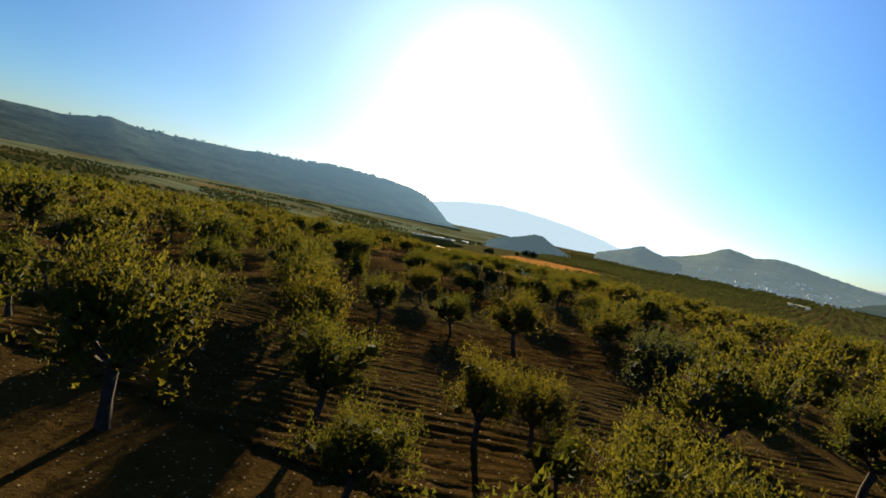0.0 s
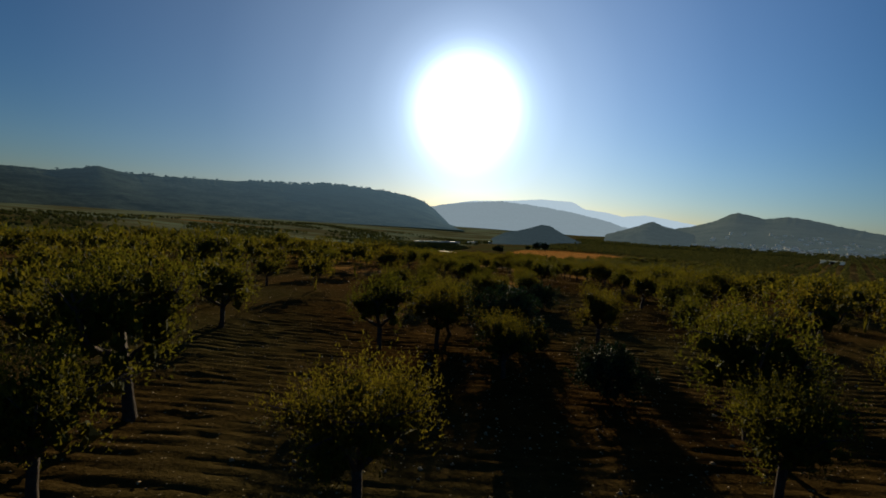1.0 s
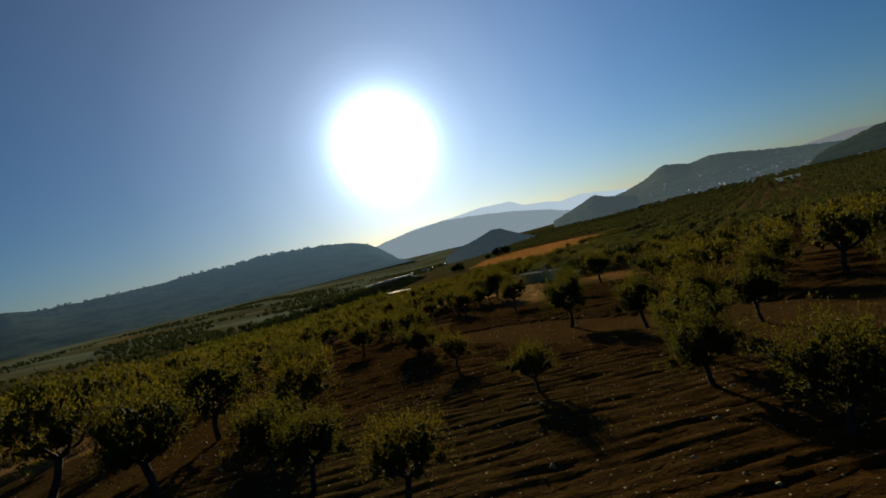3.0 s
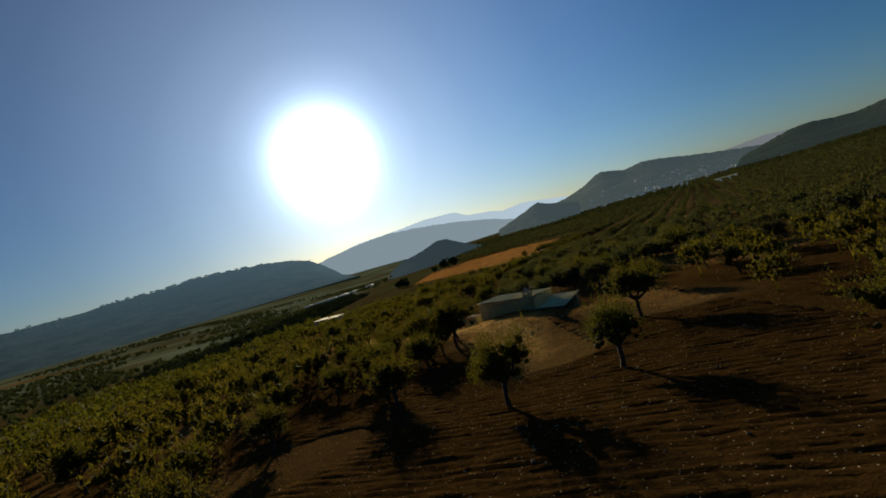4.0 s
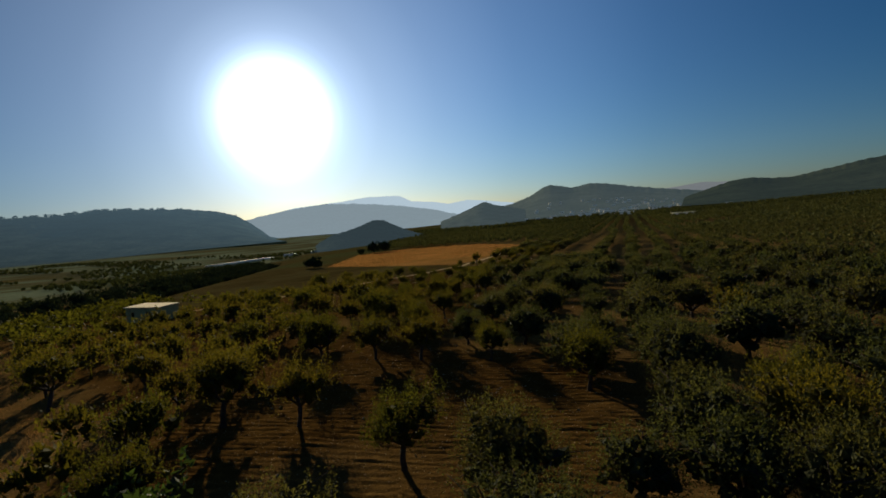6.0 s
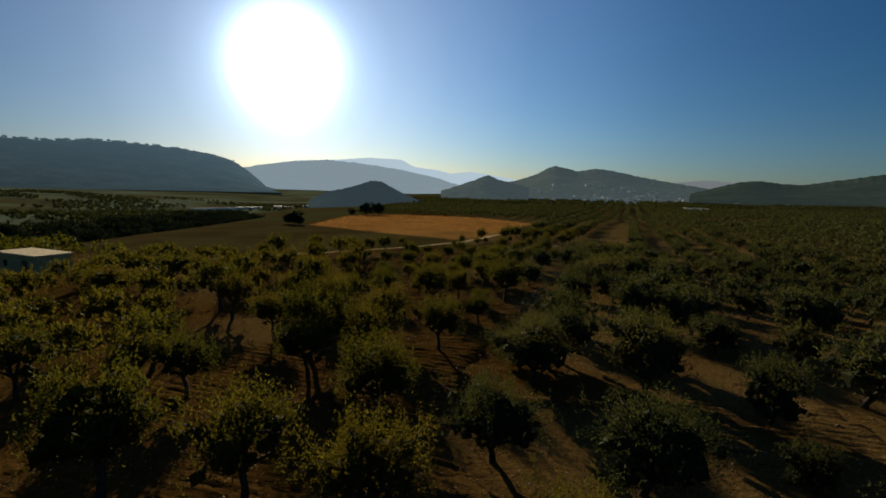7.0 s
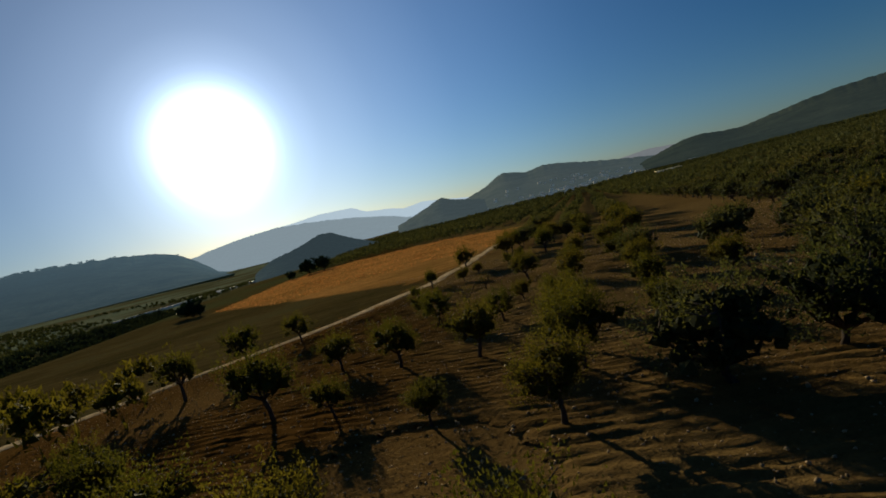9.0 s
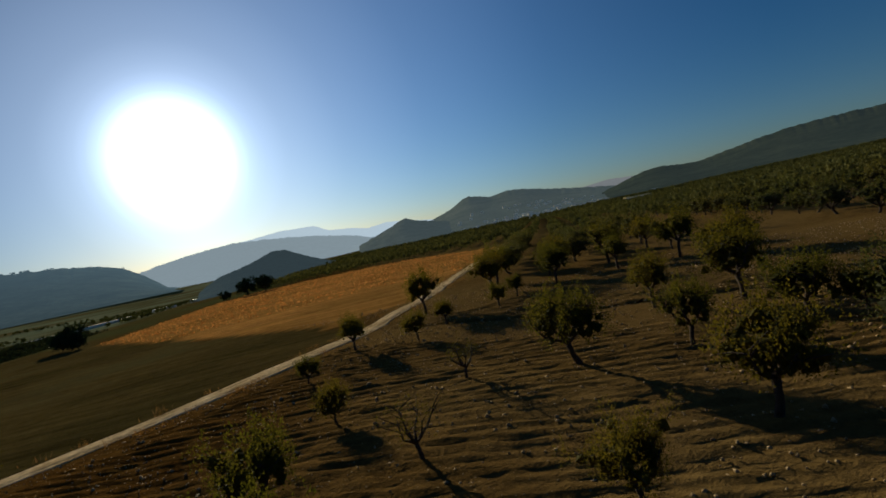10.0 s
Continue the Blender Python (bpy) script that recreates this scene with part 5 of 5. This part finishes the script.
def straw_stubble():
    """Cut straw left standing on the harvested field."""
    rng = np.random.default_rng(29)
    n = 16000
    x, y = rng.uniform(-70, 45, n), rng.uniform(228, 412, n)
    keep = inside(x, y, STUBBLE)
    x, y = x[keep], y[keep]
    row = np.round((x * 0.515 + y * 0.857) / 1.6) * 1.6 - (x * 0.515 + y * 0.857)
    x, y = x + row * 0.515, y + row * 0.857
    n = len(x)
    h, w, ang = rng.uniform(0.12, 0.38, n), rng.uniform(0.1, 0.3, n), rng.uniform(0, math.pi, n)
    foot = np.stack([x, y, gz(x, y) - 0.03], 1)
    side = np.stack([np.cos(ang) * w, np.sin(ang) * w, 0 * w], 1)
    tip = foot + np.stack([rng.normal(0, 0.08, n), rng.normal(0, 0.08, n), h], 1)
    tagged(new("stubble_straw", leaf_mesh("stubble_straw", np.stack([foot - side, foot + side, tip], 1), STUBBLE_STRAW)), "cut golden straw standing in rows on a harvested field", "straw", kind="stuff")


grass_tufts()
straw_stubble()
field_stones()


# ---- the hut ----
def corrugated(u0, u1, v0, v1, z_front, z_back, pitch, height, thick=0.012, wave=8):
    """A corrugated roof: waves along u, sheets laid from v0 (front) to v1 (back), with a stepped lap between sheet rows."""
    n = int(round((u1 - u0) / pitch)) * wave
    sheets = []
    laps = 3
    for k in range(laps):
        a, b, up = k / laps, (k + 1) / laps + (0.02 if k < laps - 1 else 0), 0.005 * (k % 2)
        verts, faces = [], []
        for side in (0, 1):
            for s in (a, b):
                for i in range(n + 1):
                    u = u0 + (u1 - u0) * i / n
                    z = z_front + (z_back - z_front) * s + up + height * 0.5 * math.cos(2 * math.pi * i / wave) - side * thick
                    z += 0.012 * math.sin(u * 1.9) + 0.006 * math.sin(u * 7.3)
                    ragged = 0.02 * math.sin(i // wave * 2.3) if s in (0, 1) else 0
                    verts.append((u, v0 + (v1 - v0) * s + ragged, z))
        r = n + 1
        for i in range(n):
            faces.append((i, i + 1, r + i + 1, r + i))
            faces.append((2 * r + i, 3 * r + i, 3 * r + i + 1, 2 * r + i + 1))
            faces.append((i, 2 * r + i, 2 * r + i + 1, i + 1))
            faces.append((r + i, r + i + 1, 3 * r + i + 1, 3 * r + i))
        faces += [(0, r, 3 * r, 2 * r), (n, 2 * r + n, 3 * r + n, r + n)]
        sheets.append(mesh_of("roof_sheet", verts, faces, SHEET))
    return sheets


def wall_with_slot(u0, u1, v0, v1, z0, z1, slots):
    """A wall of boxes round its openings; slots along u: (ua, ub, za, zb)."""
    rows, x = [], u0
    for ua, ub, za, zb in slots:
        rows += [(x, v0, z0, ua, v1, z1), (ua, v0, z0, ub, v1, za), (ua, v0, zb, ub, v1, z1)]
        x = ub
    rows.append((x, v0, z0, u1, v1, z1))
    bm = boxes(*rows)
    bmesh.ops.remove_doubles(bm, verts=list(bm.verts), dist=0.001)
    return bm


def build_hut():
    # local axes: x along the front eave, y to the back, z from the front eave's ground
    hut = thing("hut", pose(0.21, 41.15, 0.0, 0, 0, -34.5), "low whitewashed farm hut with a corrugated grey roof and lean-to", "hut")
    w, d = 3.62, 2.80
    bottom = -2.9
    part("front_wall", wall_with_slot(-w, w, -d, -d + 0.3, bottom, 1.22, [(-1.75, -0.45, 0.86, 1.0)]), LIME, hut, "weathered white limewashed wall with a narrow slot")
    part("back_wall", wall_with_slot(-w, w, d - 0.3, d, bottom, 0.86, [(-0.6, 0.5, -2.4, -0.4)]), LIME, hut)
    part("side_wall", boxes((-w, -d + 0.3, bottom, -w + 0.3, d - 0.3, 0.9)), LIME, hut)
    part("side_wall", boxes((w - 0.3, -d + 0.3, bottom, w, d - 0.3, 0.9)), LIME, hut)
    for s in (-1, 1):
        bm = bmesh.new()
        x0, x1 = (s * w, s * (w - 0.3)) if s < 0 else (s * (w - 0.3), s * w)
        vs = [bm.verts.new(p) for x in (x0, x1) for p in ((x, -d + 0.3, 0.9), (x, d - 0.3, 0.9), (x, -d + 0.3, 1.2))]
        for f in ((0, 1, 2), (5, 4, 3), (0, 3, 4, 1), (1, 4, 5, 2), (2, 5, 3, 0)):
            bm.faces.new([vs[k] for k in f])
        part("gable_wedge", bm, LIME, hut)
    for me in corrugated(-w - 0.18, w + 0.12, -d - 0.14, d + 0.16, 1.38, 0.92, 0.21, 0.12):
        part("roof_sheet", me, SHEET, hut, "weathered cream corrugated fibre-cement sheet")
    for y in (-2.2, -0.7, 0.8, 2.2):
        part("purlin", boxes((-w - 0.1, y - 0.05, 1.10 - 0.06 * (y + 2.8), w + 0.05, y + 0.05, 1.22 - 0.06 * (y + 2.8)), bevel=0.008), TIMBER, hut)
    part("inner_floor", boxes((-w + 0.3, -d + 0.3, bottom + 0.5, w - 0.3, d - 0.3, bottom + 0.6)), DARK, hut)
    # chimney: squat stack with open sides and a pointed cap
    ch = part("chimney", boxes((2.55, -2.98, 0.7, 3.25, -2.32, 1.62), bevel=0.02), LIME, hut, "small whitewashed chimney with a pointed tile cap")
    part("chimney_post", boxes((2.60, -2.92, 1.62, 2.72, -2.40, 1.86), bevel=0.01), LIME, ch)
    part("chimney_post", boxes((3.08, -2.92, 1.62, 3.20, -2.40, 1.86), bevel=0.01), LIME, ch)
    part("chimney_slab", boxes((2.52, -3.0, 1.86, 3.28, -2.3, 1.92), bevel=0.012), CLAY, ch)
    bm = bmesh.new()
    bmesh.ops.create_cone(bm, segments=4, radius1=0.46, radius2=0.05, depth=0.42, cap_ends=True, matrix=pose(2.9, -2.65, 2.13, 0, 0, 45))
    part("cap", bm, CLAY, ch)
    bm = bmesh.new()
    bmesh.ops.create_cone(bm, segments=12, radius1=0.07, radius2=0.07, depth=1.05, cap_ends=True, matrix=pose(3.45, -2.5, 1.65))
    bmesh.ops.create_cone(bm, segments=12, radius1=0.12, radius2=0.09, depth=0.14, cap_ends=True, matrix=pose(3.45, -2.5, 2.2))
    part("flue", bm, IRON, hut, "rusty metal flue pipe")
    # lean-to at the east end
    lx0, lx1 = w + 0.05, w + 3.1
    for me in corrugated(lx0, lx1 + 0.15, -d + 0.55, d + 0.35, -0.12, 0.12, 0.21, 0.10):
        part("lean_to_sheet", me, SHEET, hut, "corrugated sheet of the lower lean-to roof")
    for x, y in ((lx1 - 0.05, -d + 0.75), (lx1 - 0.05, 0.3), (lx1 - 0.05, d + 0.1), (lx0 + 1.4, -d + 0.75)):
        bm = bmesh.new()
        bmesh.ops.create_cone(bm, segments=8, radius1=0.07, radius2=0.055, depth=2.7, cap_ends=True, matrix=pose(x, y, -1.55))
        part("post", bm, TIMBER, hut)
    part("beam", boxes((lx0, -d + 0.70, -0.30, lx1 + 0.1, -d + 0.80, -0.19), bevel=0.01), TIMBER, hut)
    part("beam", boxes((lx0, d + 0.05, -0.08, lx1 + 0.1, d + 0.15, 0.03), bevel=0.01), TIMBER, hut)
    part("lean_to_wall", boxes((lx0, d - 0.2, bottom, lx1 - 0.1, d, -0.1)), LIME, hut)
    part("weight_stone", boxes((lx1 - 0.05, d + 0.05, 0.16, lx1 + 0.16, d + 0.3, 0.30), bevel=0.04), LIME, hut)
    skew_plan(hut, -0.20)


def skew_plan(ob, amount):
    """The hut's corners are not square."""
    for me in {o.data for o in ob.children_recursive if o.type == "MESH"}:
        me.transform(Matrix(((1, amount, 0, 0), (0, 1, 0, 0), (0, 0, 1, 0), (0, 0, 0, 1))))


def build_well_house():
    x, y = -5.15, 43.4
    z = float(gz(x, y))
    shed = thing("well_house", pose(x, y, z, 0, 0, -31.5), "low whitewashed box with a small sloping clay-tile roof", "shed")
    part("body", boxes((-0.75, -0.5, -0.3, 0.75, 0.5, 0.75), bevel=0.015), LIME, shed)
    # flat near-black plate on the solid body, in place of a shaded hole
    part("opening_shade", boxes((-0.3, -0.52, 0.05, 0.25, -0.5, 0.5)), DARK, shed)
    for k in range(7):
        bm = bmesh.new()
        cx = -0.78 + k * 0.26
        ring = []
        for v in (-0.72, 0.68):
            for j in range(7):
                a = math.pi * j / 6
                ring.append(bm.verts.new((cx + 0.125 * math.cos(a), v + 0.03 * math.sin(k * 2.2), 0.80 + 0.10 * math.sin(a) + 0.10 * (v < 0) * -1 + 0.06)))
        for j in range(6):
            bm.faces.new((ring[j], ring[j + 1], ring[j + 8], ring[j + 7]))
        bmesh.ops.solidify(bm, geom=list(bm.faces), thickness=0.02)
        part("roof_tile", bm, CLAY, shed)


def build_white_hut():
    x, y = -59.2, 134.3
    shed = thing("white_hut", pose(x, y, float(gz(x, y)), 0, 0, -20), "small white flat-roofed farm building among trees", "hut")
    part("front_wall", wall_with_slot(-4.2, 4.2, -2.2, -1.95, -0.4, 2.7, [(-2.9, -2.0, 1.0, 1.9), (0.9, 2.2, 0.0, 2.1)]), LIME, shed)
    part("back_wall", boxes((-4.2, 1.95, -0.4, 4.2, 2.2, 2.7)), LIME, shed)
    part("side_wall", boxes((-4.2, -1.95, -0.4, -3.95, 1.95, 2.7)), LIME, shed)
    part("side_wall", boxes((3.95, -1.95, -0.4, 4.2, 1.95, 2.7)), LIME, shed)
    part("roof", boxes((-4.45, -2.5, 2.7, 4.45, 2.4, 2.92), bevel=0.02), CLAY, shed, "flat pinkish roof slab")
    part("door", boxes((0.95, -2.06, 0.0, 2.15, -2.02, 2.08)), TIMBER, shed, "dark open doorway")
    part("window", boxes((-2.88, -2.06, 1.02, -2.02, -2.02, 1.88)), DARK, shed)
    part("floor_slab", boxes((-4.4, -2.4, -0.5, 4.4, 2.4, -0.02)), STONE, shed)


def build_yard_wall():
    """Concrete slabs set on edge in a row beside the track, with a pair of stakes at its end."""
    rng = np.random.default_rng(5)
    a, b = np.array((-18.2, 54.6)), np.array((-6.6, 45.4))
    wall = thing("slab_fence", pose(0, 0, 0), "row of low concrete slabs fencing the dusty yard", "fence")
    n = 9
    for k in range(n):
        p = a + (b - a) * (k + 0.5) / n
        bm = boxes((-0.76, -0.07, -0.25, 0.76, 0.07, float(rng.uniform(0.42, 0.56))), bevel=0.025)
        ang = math.degrees(math.atan2(b[1] - a[1], b[0] - a[0])) + float(rng.uniform(-7, 7))
        part("slab", bm, STONE, wall, at=pose(p[0], p[1], float(gz(*p)), float(rng.uniform(-6, 6)), float(rng.uniform(1, 5)), ang))
    for d in (-0.3, 0.25):
        q = a + (a - b) / np.linalg.norm(b - a) * 0.3 + (d, d * 0.4)
        bm = bmesh.new()
        bmesh.ops.create_cone(bm, segments=7, radius1=0.05, radius2=0.04, depth=1.3, cap_ends=True, matrix=pose(0, 0, 0.45, 0, 9 * d, 0))
        part("stake", bm, TIMBER, wall, at=pose(q[0], q[1], float(gz(*q))))


def build_rubble():
    """A heap of broken things by the yard."""
    rng = np.random.default_rng(9)
    cx, cy = -8.6, 49.8
    heap = thing("rubble_heap", pose(cx, cy, float(gz(cx, cy))), "heap of dark scrap and pale broken blocks by the hut", "rubble")
    for k in range(16):
        bm = bmesh.new()
        bmesh.ops.create_icosphere(bm, subdivisions=1, radius=float(rng.uniform(0.12, 0.34)))
        for v in bm.verts:
            v.co *= float(rng.uniform(0.7, 1.25))
        x, y = rng.normal(0, 0.9, 2)
        part("lump", bm, (STONE, IRON, LIME, TIMBER)[k % 4], heap, at=pose(float(x), float(y), float(gz(cx + x, cy + y) - gz(cx, cy)) + 0.1, *[float(q) for q in rng.uniform(0, 90, 3)]))


def build_lane_stones():
    """A broken row of stones along the lane between the almonds and the olives."""
    rng = np.random.default_rng(15)
    row = thing("stone_row", pose(0, 0, 0), "broken row of tan stones edging a lane through the orchard", "stones")
    shapes = []
    for k in range(5):
        bm = bmesh.new()
        bmesh.ops.create_icosphere(bm, subdivisions=1, radius=0.22)
        for v in bm.verts:
            v.co *= float(rng.uniform(0.75, 1.25))
            v.co.z *= 0.75
        me = bpy.data.meshes.new("stone")
        bm.to_mesh(me)
        bm.free()
        me.materials.append(STONE)
        shapes.append(me)
    for (x0, y0), (x1, y1) in zip(LANE[0:4], LANE[1:5]):
        n = int(math.hypot(x1 - x0, y1 - y0) / 0.55)
        for k in range(n):
            s = (k + float(rng.uniform(0, 1))) / n
            x, y = x0 + (x1 - x0) * s - 1.0 + float(rng.normal(0, 0.3)), y0 + (y1 - y0) * s
            if float(wobble(x, y, 4, 6.0)) < -0.1:
                continue
            z = float(gz(x, y)) + 0.1
            part("stone", shapes[int(rng.integers(5))], STONE, row, at=pose(x, y, z, *[float(q) for q in rng.uniform(0, 40, 3)]) @ Matrix.Scale(float(rng.uniform(0.35, 0.8)), 4))


build_lane_stones()
build_hut()
build_well_house()
build_white_hut()
build_yard_wall()
build_rubble()


# ---- the far plain ----
def build_greenhouse(x, y, length, width, turn, height=2.3):
    gh = thing("greenhouse", pose(x, y, float(gz(x, y)), 0, 0, turn), "long low greenhouse with pale sheeting on the valley floor", "greenhouse", "greenhouses")
    part("side", boxes((-length / 2, -width / 2, -1.0, length / 2, width / 2, height * 0.6)), FILM, gh)
    bm = bmesh.new()
    n = 9
    prof = [(-width / 2 - 0.2 + (width + 0.4) * k / (n - 1), height * 0.6 + height * 0.4 * math.sin(math.pi * k / (n - 1))) for k in range(n)]
    a = [bm.verts.new((-length / 2 - 0.1, py, pz)) for py, pz in prof]
    b = [bm.verts.new((length / 2 + 0.1, py, pz)) for py, pz in prof]
    for k in range(n - 1):
        bm.faces.new((a[k], b[k], b[k + 1], a[k + 1]))
    bm.faces.new(a[::-1])
    bm.faces.new(b)
    part("roof", bm, FILM, gh)


for row in ((-230, 583, 82, 5, 57), (-196, 652, 20, 6, 10), (-168, 664, 16, 6, 8)):
    build_greenhouse(*row)


def build_house(x, y, w, d, h, turn, z=None):
    z = float(gz(x, y)) if z is None else z
    house = thing("house", pose(x, y, z, 0, 0, turn), "small pale village house with a low tiled roof", "house", "village houses")
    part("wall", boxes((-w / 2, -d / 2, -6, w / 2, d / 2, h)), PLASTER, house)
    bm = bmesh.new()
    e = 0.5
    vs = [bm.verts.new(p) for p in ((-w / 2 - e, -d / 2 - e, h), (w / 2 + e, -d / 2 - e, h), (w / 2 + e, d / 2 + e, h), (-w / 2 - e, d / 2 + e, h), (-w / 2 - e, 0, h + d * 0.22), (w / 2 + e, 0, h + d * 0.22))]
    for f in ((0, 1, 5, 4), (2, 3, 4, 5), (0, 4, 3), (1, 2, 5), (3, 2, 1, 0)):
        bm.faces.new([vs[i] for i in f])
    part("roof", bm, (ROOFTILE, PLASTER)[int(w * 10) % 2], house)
    for k in range(int(w // 4)):
        part("window", boxes((-w / 2 + 1.5 + k * 4, -d / 2 - 0.06, h * 0.45, -w / 2 + 2.7 + k * 4, -d / 2 - 0.02, h * 0.45 + 1.4)), DARK, house)


def slope_height(az, d):
    """The height of the mountain slope above the village, for houses on it."""
    top = 4.4 + 2700 * math.tan(radians(float(np.interp(az, (3.5, 7.7, 11.6, 14.1, 15.9, 22.7, 30, 33), (-0.2, 0.97, 2.63, 2.06, 2.4, 1.26, 0, -0.6)))))
    s = (d - 1500) / 1200
    return -26 + (top + 26) * s ** 1.25 if s > 0 else -26


def build_village():
    rng = np.random.default_rng(21)
    for k in range(110):
        az = float(rng.normal(19, 3.6)) if k % 3 else float(rng.uniform(5, 31))
        d = float(rng.uniform(1560, 2080)) if k % 3 else float(rng.uniform(1050, 1560))
        a = radians(az)
        x, y = -2.8 + d * math.sin(a), 82.8 + d * math.cos(a)
        z = max(float(gz(x, y)), slope_height(az, d)) if d > 1500 else float(gz(x, y))
        build_house(x, y, float(rng.uniform(7, 14)), float(rng.uniform(6, 9)), float(rng.uniform(3.2, 6.5)), float(rng.uniform(-50, 50)), z)


build_village()
# the long pale shed at the head of the olive rows
shed = thing("farm_shed", pose(246, 580, float(gz(246, 580)), 0, 0, -14), "long low pale farm shed beyond the olive rows", "shed")
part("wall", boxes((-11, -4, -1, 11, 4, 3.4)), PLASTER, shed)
part("roof", boxes((-11.5, -4.5, 3.4, 11.5, 4.5, 3.8), bevel=0.05), SHEET, shed)
part("door", boxes((-2, -4.06, -0.5, 2, -4.02, 2.8)), DARK, shed)
